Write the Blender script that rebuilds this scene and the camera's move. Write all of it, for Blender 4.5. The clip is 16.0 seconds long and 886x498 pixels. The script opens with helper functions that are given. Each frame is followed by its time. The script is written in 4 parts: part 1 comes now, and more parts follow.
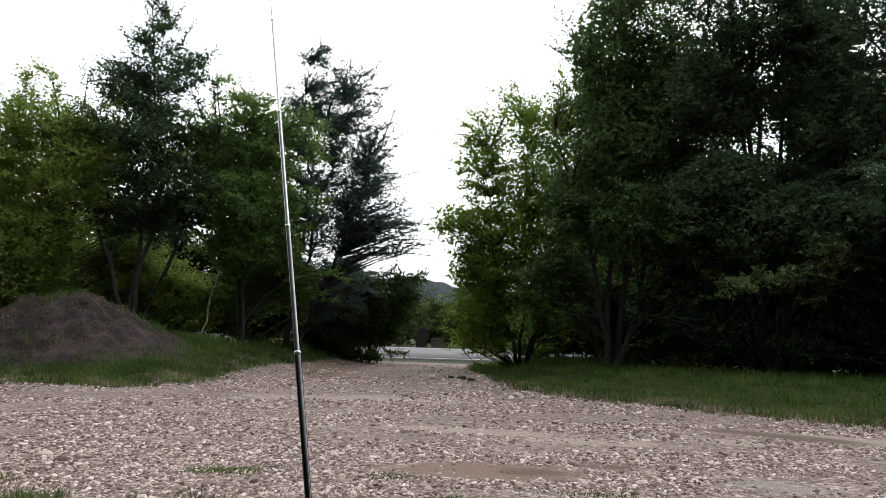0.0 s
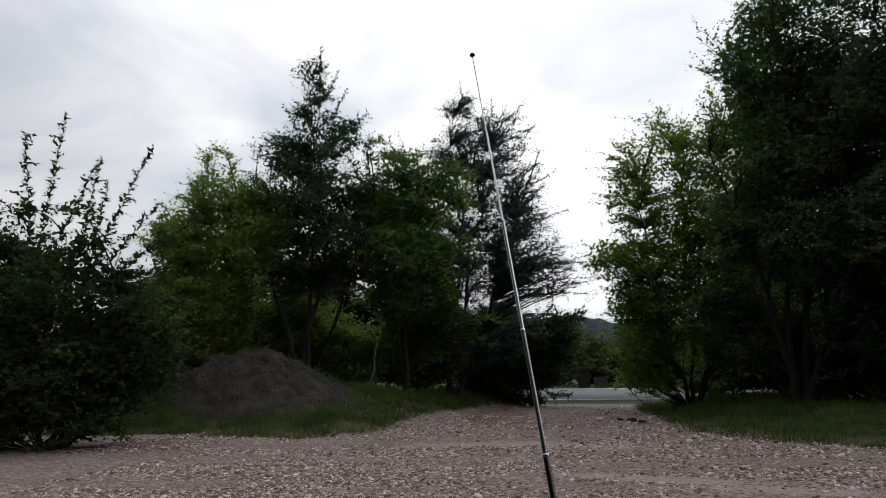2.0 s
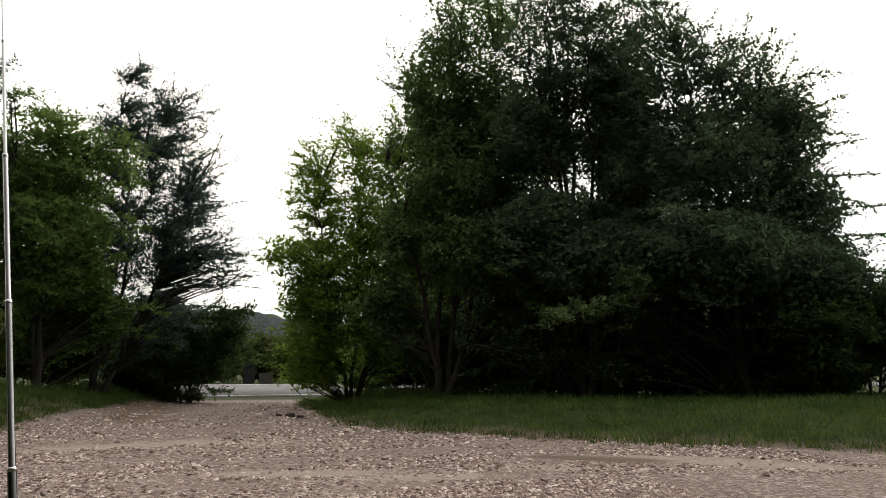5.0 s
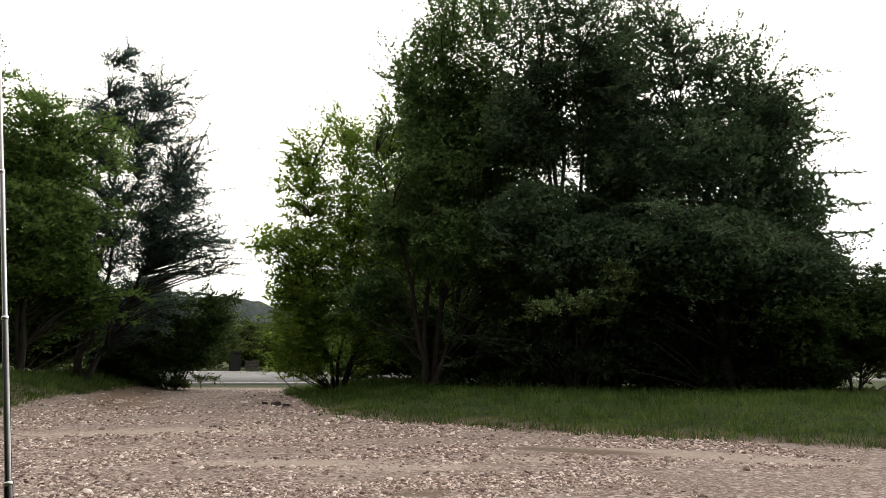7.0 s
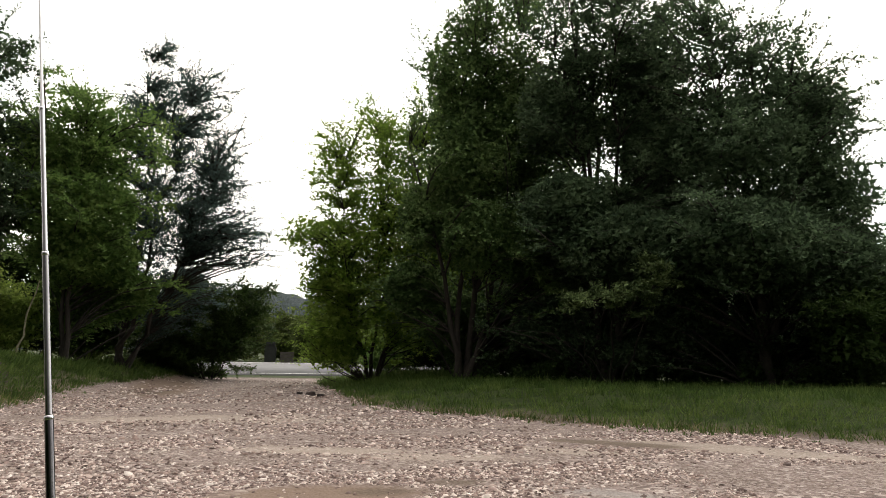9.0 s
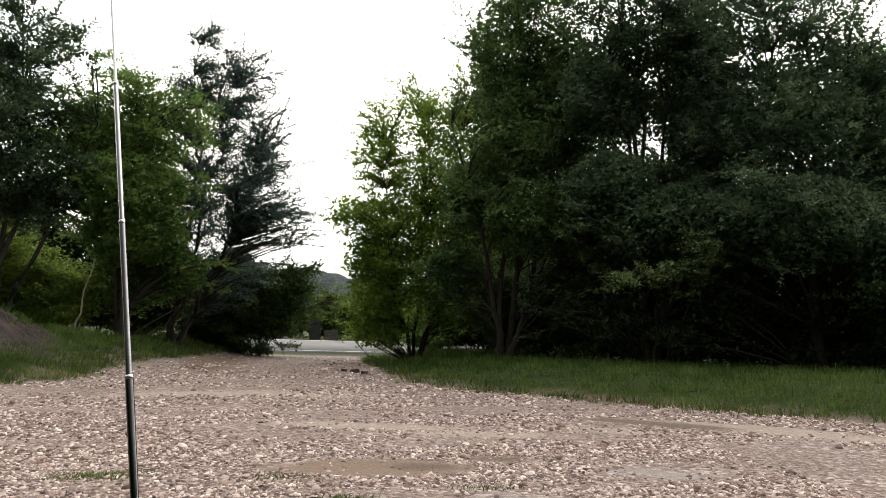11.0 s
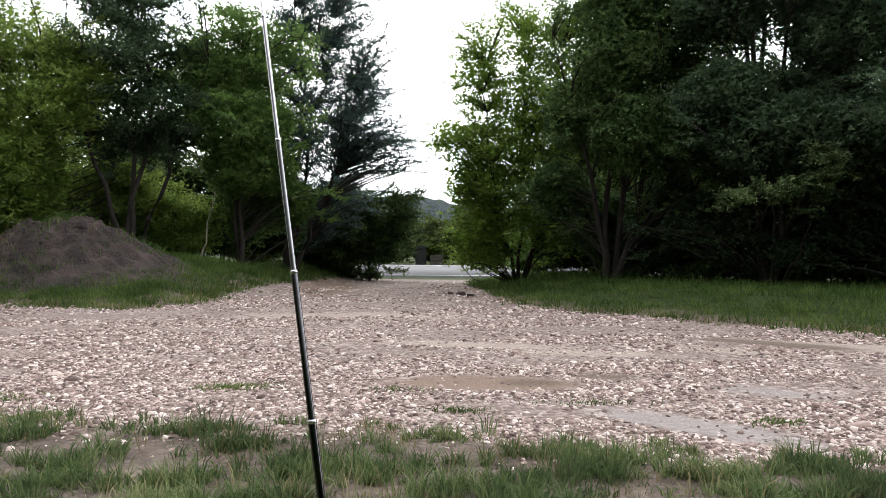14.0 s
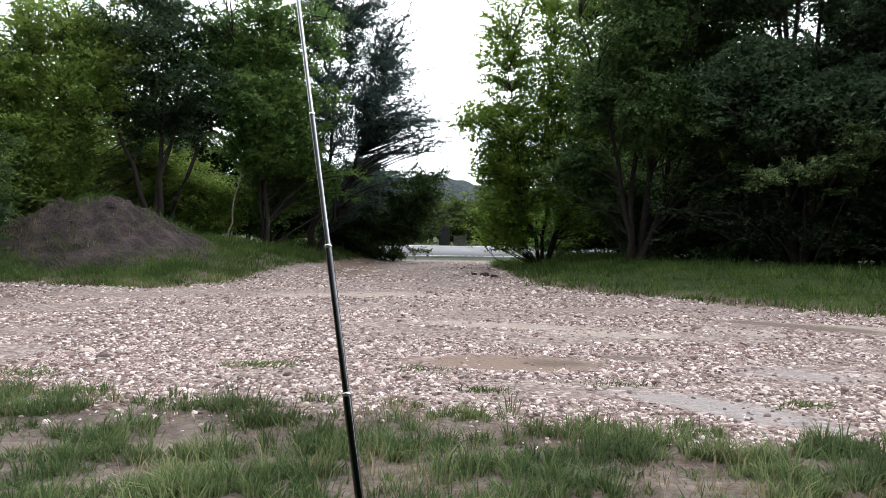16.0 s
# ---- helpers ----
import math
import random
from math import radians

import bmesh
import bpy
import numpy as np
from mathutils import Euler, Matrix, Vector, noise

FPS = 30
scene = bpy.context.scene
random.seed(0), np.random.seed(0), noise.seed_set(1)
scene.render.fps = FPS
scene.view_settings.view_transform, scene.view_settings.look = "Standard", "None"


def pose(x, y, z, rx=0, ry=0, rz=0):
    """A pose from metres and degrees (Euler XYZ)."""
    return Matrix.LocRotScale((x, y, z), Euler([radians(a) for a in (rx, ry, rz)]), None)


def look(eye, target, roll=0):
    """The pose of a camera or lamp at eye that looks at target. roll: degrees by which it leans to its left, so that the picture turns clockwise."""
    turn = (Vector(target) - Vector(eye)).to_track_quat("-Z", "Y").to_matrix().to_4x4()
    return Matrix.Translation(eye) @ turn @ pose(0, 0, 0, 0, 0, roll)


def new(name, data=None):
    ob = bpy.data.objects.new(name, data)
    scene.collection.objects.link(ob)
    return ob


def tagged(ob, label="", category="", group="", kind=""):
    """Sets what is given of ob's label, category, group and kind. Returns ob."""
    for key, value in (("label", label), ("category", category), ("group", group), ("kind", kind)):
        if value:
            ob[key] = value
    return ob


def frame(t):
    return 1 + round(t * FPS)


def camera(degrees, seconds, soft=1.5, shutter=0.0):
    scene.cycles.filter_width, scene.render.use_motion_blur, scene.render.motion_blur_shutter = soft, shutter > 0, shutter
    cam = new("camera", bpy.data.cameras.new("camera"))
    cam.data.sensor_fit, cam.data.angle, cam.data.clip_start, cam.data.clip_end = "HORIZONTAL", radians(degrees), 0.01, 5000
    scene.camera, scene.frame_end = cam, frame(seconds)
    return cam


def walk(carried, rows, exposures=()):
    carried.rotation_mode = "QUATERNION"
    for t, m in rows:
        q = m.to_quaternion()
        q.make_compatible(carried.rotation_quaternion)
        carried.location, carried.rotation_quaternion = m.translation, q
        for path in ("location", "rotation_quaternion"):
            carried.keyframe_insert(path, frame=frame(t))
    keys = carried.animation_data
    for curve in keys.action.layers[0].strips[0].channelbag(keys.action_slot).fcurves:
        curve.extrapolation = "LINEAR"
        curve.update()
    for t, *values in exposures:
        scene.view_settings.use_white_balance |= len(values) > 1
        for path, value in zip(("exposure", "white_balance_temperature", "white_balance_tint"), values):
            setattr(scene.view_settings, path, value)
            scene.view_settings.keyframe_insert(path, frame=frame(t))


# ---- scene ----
cam = camera(65.72, 16.0, soft=0.75, shutter=0.2)
PATH = [
    (0.0, pose(0.000, 0.000, 1.500, 97.40, -1.20, 0.00)),
    (0.5, pose(-0.010, 0.001, 1.501, 97.16, -1.24, 1.24)),
    (1.0, pose(-0.057, 0.068, 1.523, 97.75, -0.59, 5.62)),
    (1.5, pose(-0.083, -0.033, 1.568, 98.72, 0.64, 10.41)),
    (2.0, pose(-0.104, -0.067, 1.580, 100.79, 1.12, 13.08)),
    (2.5, pose(-0.093, -0.049, 1.579, 100.61, 2.26, 11.81)),
    (3.0, pose(-0.065, -0.032, 1.579, 102.19, 2.15, 5.28)),
    (3.5, pose(-0.034, -0.003, 1.574, 101.14, 2.48, -0.55)),
    (4.0, pose(0.014, 0.018, 1.580, 99.26, 2.34, -7.12)),
    (4.5, pose(0.054, 0.032, 1.588, 100.61, 1.68, -10.75)),
    (5.0, pose(0.062, 0.102, 1.570, 100.03, 0.66, -13.75)),
    (7.5, pose(0.053, 0.075, 1.607, 99.17, -0.08, -14.87)),
    (8.0, pose(0.073, 0.077, 1.559, 99.63, -0.37, -14.06)),
    (8.5, pose(0.054, 0.127, 1.548, 99.50, -0.71, -13.49)),
    (9.0, pose(0.050, 0.121, 1.546, 98.64, -0.60, -12.18)),
    (11.5, pose(0.022, 0.115, 1.530, 96.52, -0.96, -7.75)),
    (12.0, pose(0.018, 0.110, 1.530, 95.76, -0.68, -6.43)),
    (12.5, pose(0.020, 0.069, 1.523, 94.18, -0.48, -4.98)),
    (13.0, pose(0.009, 0.085, 1.524, 92.84, 0.01, -3.56)),
    (13.5, pose(0.002, 0.059, 1.514, 91.67, 0.23, -1.36)),
    (14.0, pose(-0.003, 0.038, 1.499, 90.51, -0.10, -0.10)),
    (14.5, pose(-0.010, 0.052, 1.499, 90.17, -0.15, 0.51)),
    (15.0, pose(-0.011, 0.023, 1.497, 89.54, -0.41, 1.28)),
    (15.5, pose(-0.017, 0.044, 1.492, 89.40, -0.59, 1.64)),
    (16.0, pose(-0.016, 0.040, 1.491, 88.90, -0.32, 1.85)),
]
EXPOSURES = [(0.0, -0.7, 6650, 10), (1.0, -0.75, 6650, 10), (1.5, -0.8, 6600, 10), (2.0, -1.72, 6500, 10), (2.5, -1.77, 6550, 10),
             (3.0, -1.92, 6700, 10), (3.5, -1.87, 6800, 10), (4.0, -1.45, 7300, 10), (5.0, -0.95, 7450, 10), (7.5, -0.55, 7500, 10),
             (9.0, -0.5, 7450, 10), (11.5, -0.35, 7200, 10), (12.5, -0.22, 6950, 10), (14.0, -0.15, 6600, 10), (16.0, -0.07, 6350, 10)]
walk(cam, PATH, EXPOSURES)

# ---- world and light: bright overcast, soft sun behind thin cloud ----
SUN_WAY = Vector((0.34, 0.70, 0.63)).normalized()  # the sun stands ahead, behind thin cloud
world = bpy.data.worlds.new("overcast_sky")
scene.world = world
world.use_nodes = True
wn, wl = world.node_tree.nodes, world.node_tree.links
wn.clear()
w_out = wn.new("ShaderNodeOutputWorld")
w_bg = wn.new("ShaderNodeBackground")
w_sky = wn.new("ShaderNodeTexSky")
w_sky.sky_type = "NISHITA"
w_sky.sun_disc = False
w_sky.sun_elevation = math.asin(SUN_WAY.z)
w_sky.sun_rotation = math.atan2(SUN_WAY.x, SUN_WAY.y)
w_tc = wn.new("ShaderNodeTexCoord")
w_map = wn.new("ShaderNodeMapping")
w_map.inputs["Scale"].default_value = (1.0, 1.0, 2.6)
w_noise = wn.new("ShaderNodeTexNoise")
w_noise.inputs["Scale"].default_value = 2.1
w_noise.inputs["Detail"].default_value = 5.0
w_noise.inputs["Distortion"].default_value = 0.5
w_ramp = wn.new("ShaderNodeValToRGB")
w_ramp.color_ramp.elements[0].position = 0.36
w_ramp.color_ramp.elements[0].color = (0.74, 0.78, 0.86, 1)
w_ramp.color_ramp.elements[1].position = 0.66
w_ramp.color_ramp.elements[1].color = (1.36, 1.35, 1.34, 1)
w_mul = wn.new("ShaderNodeMix")
w_mul.data_type, w_mul.blend_type = "RGBA", "MIX"
w_mul.inputs[0].default_value = 0.95
w_scale = wn.new("ShaderNodeVectorMath")
w_scale.operation = "SCALE"
w_scale.inputs["Scale"].default_value = 0.12
wl.new(w_tc.outputs["Generated"], w_map.inputs["Vector"])
wl.new(w_map.outputs["Vector"], w_noise.inputs["Vector"])
wl.new(w_noise.outputs["Fac"], w_ramp.inputs["Fac"])
wl.new(w_sky.outputs["Color"], w_scale.inputs[0])
wl.new(w_scale.outputs["Vector"], w_mul.inputs[6])
wl.new(w_ramp.outputs["Color"], w_mul.inputs[7])
w_dot = wn.new("ShaderNodeVectorMath")
w_dot.operation = "DOT_PRODUCT"
w_dot.inputs[1].default_value = SUN_WAY
w_glow = wn.new("ShaderNodeMapRange")
w_glow.interpolation_type = "SMOOTHSTEP"
for key, v in (("From Min", -0.5), ("From Max", 0.95), ("To Min", 0.16), ("To Max", 3.4)):
    w_glow.inputs[key].default_value = v
w_veil = wn.new("ShaderNodeVectorMath")
w_veil.operation = "SCALE"
wl.new(w_tc.outputs["Generated"], w_dot.inputs[0])
wl.new(w_dot.outputs["Value"], w_glow.inputs["Value"])
wl.new(w_mul.outputs[2], w_veil.inputs[0])
wl.new(w_glow.outputs["Result"], w_veil.inputs["Scale"])
wl.new(w_veil.outputs["Vector"], w_bg.inputs["Color"])
w_bg.inputs["Strength"].default_value = 1.0
wl.new(w_bg.outputs["Background"], w_out.inputs["Surface"])

sun_data = bpy.data.lights.new("sun", "SUN")
sun_data.energy, sun_data.angle, sun_data.color = 0.6, radians(25), (1.0, 0.96, 0.9)
sun = new("sun", sun_data)
sun.matrix_world = look(SUN_WAY * 80, (0, 0, 0))

# ---- materials ----
def nodes_of(name):
    m = bpy.data.materials.new(name)
    m.use_nodes = True
    nt = m.node_tree
    return m, nt.nodes, nt.links, nt.nodes["Principled BSDF"]


def noise_node(n, l, scale, detail=4.0, coord="Object", rough=0.55):
    tc = n.new("ShaderNodeTexCoord")
    t = n.new("ShaderNodeTexNoise")
    t.inputs["Scale"].default_value = scale
    t.inputs["Detail"].default_value = detail
    t.inputs["Roughness"].default_value = rough
    l.new(tc.outputs[coord], t.inputs["Vector"])
    return t


def ramp_node(n, l, source, stops):
    r = n.new("ShaderNodeValToRGB")
    els = r.color_ramp.elements
    while len(els) < len(stops):
        els.new(0.5)
    for e, (p, c) in zip(els, stops):
        e.position, e.color = p, (*c, 1)
    l.new(source, r.inputs["Fac"])
    return r


def mix_node(n, l, fac, a, b, mode="MIX"):
    m = n.new("ShaderNodeMix")
    m.data_type, m.blend_type = "RGBA", mode
    for sock, v in ((m.inputs[0], fac), (m.inputs[6], a), (m.inputs[7], b)):
        if isinstance(v, (int, float)):
            sock.default_value = v
        elif isinstance(v, tuple):
            sock.default_value = (*v, 1)
        else:
            l.new(v, sock)
    return m.outputs[2]


def math_node(n, l, op, a, b=0.0, clamp=False):
    m = n.new("ShaderNodeMath")
    m.operation, m.use_clamp = op, clamp
    for sock, v in zip(m.inputs, (a, b)):
        if isinstance(v, (int, float)):
            sock.default_value = v
        else:
            l.new(v, sock)
    return m.outputs[0]


def bump_to(n, l, bsdf, height, strength, distance):
    b = n.new("ShaderNodeBump")
    b.inputs["Strength"].default_value = strength
    b.inputs["Distance"].default_value = distance
    l.new(height, b.inputs["Height"])
    l.new(b.outputs["Normal"], bsdf.inputs["Normal"])


def leaf_material(name, dark, mid, light, translucent=0.3, rough=0.55):
    """Leaves: colour varies leaf by leaf and in drifts over the crown; light passes through the blade."""
    m, n, l, p = nodes_of(name)
    geo = n.new("ShaderNodeNewGeometry")
    drift = noise_node(n, l, 0.85, 4.0)
    f = math_node(n, l, "ADD", math_node(n, l, "MULTIPLY", geo.outputs["Random Per Island"], 0.26),
                  math_node(n, l, "MULTIPLY", drift.outputs["Fac"], 1.0))
    r = ramp_node(n, l, f, [(0.46, dark), (0.63, mid), (0.84, light)])
    l.new(r.outputs["Color"], p.inputs["Base Color"])
    p.inputs["Roughness"].default_value = rough
    p.inputs["Specular IOR Level"].default_value = 0.08
    tr = n.new("ShaderNodeBsdfTranslucent")
    l.new(mix_node(n, l, 0.5, r.outputs["Color"], light), tr.inputs["Color"])
    mx = n.new("ShaderNodeMixShader")
    mx.inputs[0].default_value = translucent
    l.new(p.outputs[0], mx.inputs[1])
    l.new(tr.outputs[0], mx.inputs[2])
    l.new(mx.outputs[0], n["Material Output"].inputs["Surface"])
    return m


def plain_material(name, a, b, scale, rough=0.8, bump=0.3, dist=0.01, metal=0.0):
    m, n, l, p = nodes_of(name)
    t = noise_node(n, l, scale)
    t2 = noise_node(n, l, scale * 7.3, 3.0)
    f = math_node(n, l, "ADD", math_node(n, l, "MULTIPLY", t.outputs["Fac"], 0.65), math_node(n, l, "MULTIPLY", t2.outputs["Fac"], 0.35))
    r = ramp_node(n, l, f, [(0.34, a), (0.66, b)])
    l.new(r.outputs["Color"], p.inputs["Base Color"])
    p.inputs["Roughness"].default_value = rough
    p.inputs["Metallic"].default_value = metal
    if bump:
        bump_to(n, l, p, t2.outputs["Fac"], bump, dist)
    return m


LEAF_BIG = leaf_material("leaf_dark_green", (0.0203, 0.0405, 0.0203), (0.0527, 0.0932, 0.0486), (0.1722, 0.2532, 0.1417), 0.42)
LEAF_MID = leaf_material("leaf_soft_green", (0.0265, 0.0587, 0.0189), (0.0718, 0.1361, 0.0454), (0.2174, 0.3213, 0.1229), 0.42)
LEAF_LIGHT = leaf_material("leaf_fresh_green", (0.0575, 0.1207, 0.0161), (0.1437, 0.2530, 0.0345), (0.2990, 0.4140, 0.0920), 0.6)
LEAF_YELLOW = leaf_material("leaf_yellowing", (0.0615, 0.1158, 0.0246), (0.1720, 0.2738, 0.0562), (0.3861, 0.4914, 0.1317), 0.5)
LEAF_ROUND = leaf_material("leaf_mid_green", (0.0498, 0.1063, 0.0303), (0.1170, 0.2211, 0.0585), (0.2818, 0.4118, 0.1300), 0.5)
LEAF_AIRY = leaf_material("leaf_grey_green", (0.0312, 0.0546, 0.0494), (0.0703, 0.1144, 0.1040), (0.1613, 0.2340, 0.2184), 0.5)
LEAF_SHRUB = leaf_material("leaf_shrub_green", (0.0159, 0.0333, 0.0106), (0.0396, 0.0759, 0.0212), (0.0890, 0.1380, 0.0450), 0.3)
# paler than the dark trees: sky light on their protruding boughs put into colour
LEAF_LIT_BOUGH = leaf_material("leaf_lit_bough_green", (0.0312, 0.0540, 0.0204), (0.0792, 0.1200, 0.0480), (0.2160, 0.2880, 0.1260), 0.3)
LEAF_FAR = leaf_material("leaf_far_green", (0.0344, 0.0580, 0.0138), (0.0774, 0.1150, 0.0287), (0.1462, 0.1900, 0.0575), 0.35)
BARK = plain_material("bark", (0.016, 0.013, 0.011), (0.046, 0.038, 0.032), 6.0, 0.9, 0.6, 0.02)
BARK_PALE = plain_material("bark_pale", (0.15, 0.14, 0.09), (0.28, 0.26, 0.18), 6.0, 0.9, 0.6, 0.02)
GRASS = leaf_material("grass_blades", (0.014, 0.037, 0.012), (0.056, 0.112, 0.036), (0.28, 0.32, 0.15), 0.35)
GRASS_VERGE = leaf_material("grass_verge_blades", (0.024, 0.056, 0.012), (0.064, 0.124, 0.028), (0.17, 0.225, 0.07), 0.35)
GRASS_DRY = leaf_material("dry_grass_blades", (0.11, 0.10, 0.05), (0.22, 0.19, 0.10), (0.36, 0.31, 0.18), 0.25)
SOIL = plain_material("heap_soil", (0.010, 0.007, 0.007), (0.085, 0.060, 0.055), 1.6, 0.95, 1.0, 0.10)
ASPHALT = plain_material("asphalt", (0.115, 0.118, 0.122), (0.165, 0.168, 0.172), 1.3, 0.8, 0.2, 0.005)
LINE_WHITE = plain_material("road_paint", (0.6, 0.6, 0.58), (0.8, 0.8, 0.78), 4.0, 0.6, 0.1, 0.002)
DARK_PLASTIC = plain_material("dark_plastic", (0.018, 0.020, 0.022), (0.035, 0.038, 0.042), 3.0, 0.5, 0.05, 0.002)
GREY_BOX = plain_material("grey_brown_boards", (0.06, 0.055, 0.05), (0.12, 0.11, 0.10), 3.0, 0.8, 0.2, 0.004)
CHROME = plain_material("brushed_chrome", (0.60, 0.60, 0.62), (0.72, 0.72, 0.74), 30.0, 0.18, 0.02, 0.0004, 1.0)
# base colours carry the rod's reflections: dark surroundings low, bright sky at the top
CHROME_DARK = plain_material("chrome_dark_reflection", (0.10, 0.10, 0.11), (0.17, 0.17, 0.18), 30.0, 0.12, 0.02, 0.0004, 1.0)
CHROME_MID = plain_material("chrome_half_dark_reflection", (0.28, 0.28, 0.29), (0.38, 0.38, 0.39), 30.0, 0.14, 0.02, 0.0004, 1.0)
CHROME_SATIN_LIT = plain_material("satin_chrome_sky_lit", (0.86, 0.86, 0.87), (0.94, 0.94, 0.95), 30.0, 0.45, 0.02, 0.0004, 1.0)
BLACK_CAP = plain_material("black_cap", (0.012, 0.012, 0.012), (0.02, 0.02, 0.02), 20.0, 0.4, 0.0)


def stone_material(name, per_island):
    m, n, l, p = nodes_of(name)
    if per_island:
        rnd = n.new("ShaderNodeNewGeometry").outputs["Random Per Island"]
    else:
        rnd = n.new("ShaderNodeObjectInfo").outputs["Random"]
    r = ramp_node(n, l, rnd, [(0.0, (0.10, 0.066, 0.060)), (0.3, (0.225, 0.154, 0.138)), (0.55, (0.40, 0.292, 0.256)), (0.78, (0.64, 0.52, 0.47)), (1.0, (0.92, 0.83, 0.78))])
    t = noise_node(n, l, 30.0, 3.0)
    l.new(mix_node(n, l, 0.5, r.outputs["Color"], ramp_node(n, l, t.outputs["Fac"], [(0.3, (0.55, 0.52, 0.50)), (0.7, (1, 1, 1))]).outputs["Color"], "MULTIPLY"),
          p.inputs["Base Color"])
    p.inputs["Roughness"].default_value = 0.85
    bump_to(n, l, p, t.outputs["Fac"], 0.4, 0.006)
    return m


STONE_ONE = stone_material("limestone_gravel", False)
STONE_MANY = stone_material("limestone_gravel_bed", True)


def ground_material():
    """Crushed-stone yard with earthy drifts, sandy hollow, grey slab of fines and grassy soil."""
    m, n, l, p = nodes_of("yard_ground")

    def mask(name, width):
        a = n.new("ShaderNodeAttribute")
        a.attribute_name = name
        e = noise_node(n, l, 2.6, 5.0, rough=0.7)
        s = math_node(n, l, "ADD", a.outputs["Fac"], math_node(n, l, "MULTIPLY", math_node(n, l, "SUBTRACT", e.outputs["Fac"], 0.5), width))
        return math_node(n, l, "MULTIPLY", math_node(n, l, "SUBTRACT", s, 0.38), 4.0, True)

    tc = n.new("ShaderNodeTexCoord")
    vor = n.new("ShaderNodeTexVoronoi")
    vor.inputs["Scale"].default_value = 17.0
    l.new(tc.outputs["Object"], vor.inputs["Vector"])
    vor2 = n.new("ShaderNodeTexVoronoi")
    vor2.inputs["Scale"].default_value = 34.0
    l.new(tc.outputs["Object"], vor2.inputs["Vector"])
    big = noise_node(n, l, 0.45, 5.0)
    fine = noise_node(n, l, 45.0, 3.0)
    soil = ramp_node(n, l, big.outputs["Fac"], [(0.3, (0.125, 0.088, 0.073)), (0.5, (0.190, 0.138, 0.118)), (0.7, (0.26, 0.200, 0.175))]).outputs["Color"]
    sep = n.new("ShaderNodeSeparateColor")
    l.new(vor.outputs["Color"], sep.inputs["Color"])
    sep2 = n.new("ShaderNodeSeparateColor")
    l.new(vor2.outputs["Color"], sep2.inputs["Color"])
    peb = ramp_node(n, l, sep.outputs["Red"], [(0.0, (0.11, 0.080, 0.074)), (0.45, (0.26, 0.20, 0.185)), (0.8, (0.43, 0.355, 0.33)), (1.0, (0.70, 0.63, 0.58))]).outputs["Color"]
    peb2 = ramp_node(n, l, sep2.outputs["Red"], [(0.0, (0.085, 0.062, 0.055)), (0.5, (0.24, 0.185, 0.165)), (1.0, (0.58, 0.51, 0.47))]).outputs["Color"]
    col = mix_node(n, l, 0.7, soil, peb2)
    pebbly = math_node(n, l, "MULTIPLY", math_node(n, l, "SUBTRACT", noise_node(n, l, 0.8, 6.0, rough=0.7).outputs["Fac"], 0.38), 5.0, True)
    col = mix_node(n, l, math_node(n, l, "MULTIPLY", pebbly, 0.8), col, peb)
    dirt = ramp_node(n, l, fine.outputs["Fac"], [(0.25, (0.62, 0.58, 0.55)), (0.65, (1, 1, 1))]).outputs["Color"]
    col = mix_node(n, l, 0.7, col, dirt, "MULTIPLY")
    sand = ramp_node(n, l, fine.outputs["Fac"], [(0.3, (0.180, 0.128, 0.098)), (0.7, (0.250, 0.184, 0.148))]).outputs["Color"]
    col = mix_node(n, l, mask("sand", 0.35), col, sand)
    pale = ramp_node(n, l, fine.outputs["Fac"], [(0.3, (0.36, 0.30, 0.25)), (0.7, (0.50, 0.43, 0.37))]).outputs["Color"]
    col = mix_node(n, l, math_node(n, l, "MULTIPLY", mask("pale", 1.2), 0.55), col, pale)
    grey = ramp_node(n, l, fine.outputs["Fac"], [(0.3, (0.23, 0.205, 0.195)), (0.7, (0.36, 0.33, 0.315))]).outputs["Color"]
    col = mix_node(n, l, math_node(n, l, "MULTIPLY", mask("grey", 0.9), 0.8), col, grey)
    rut = ramp_node(n, l, fine.outputs["Fac"], [(0.3, (0.105, 0.078, 0.058)), (0.7, (0.16, 0.122, 0.095))]).outputs["Color"]
    col = mix_node(n, l, math_node(n, l, "MULTIPLY", mask("rut", 0.5), 0.85), col, rut)
    earth = ramp_node(n, l, noise_node(n, l, 3.0, 5.0).outputs["Fac"], [(0.35, (0.055, 0.042, 0.034)), (0.65, (0.15, 0.115, 0.092))]).outputs["Color"]
    col = mix_node(n, l, math_node(n, l, "MULTIPLY", mask("grassy", 0.7), 0.8), col, earth)
    green = ramp_node(n, l, noise_node(n, l, 5.0, 5.0).outputs["Fac"], [(0.35, (0.016, 0.027, 0.006)), (0.65, (0.042, 0.062, 0.015))]).outputs["Color"]
    col = mix_node(n, l, mask("lush", 0.5), col, green)
    l.new(col, p.inputs["Base Color"])
    p.inputs["Roughness"].default_value = 0.95
    p.inputs["Specular IOR Level"].default_value = 0.2
    h = math_node(n, l, "ADD", math_node(n, l, "MULTIPLY", vor.outputs["Distance"], -0.7), math_node(n, l, "MULTIPLY", fine.outputs["Fac"], 0.4))
    bump_to(n, l, p, h, 0.7, 0.025)
    return m


YARD = ground_material()

# ---- helpers for building ----
rng = np.random.default_rng(7)


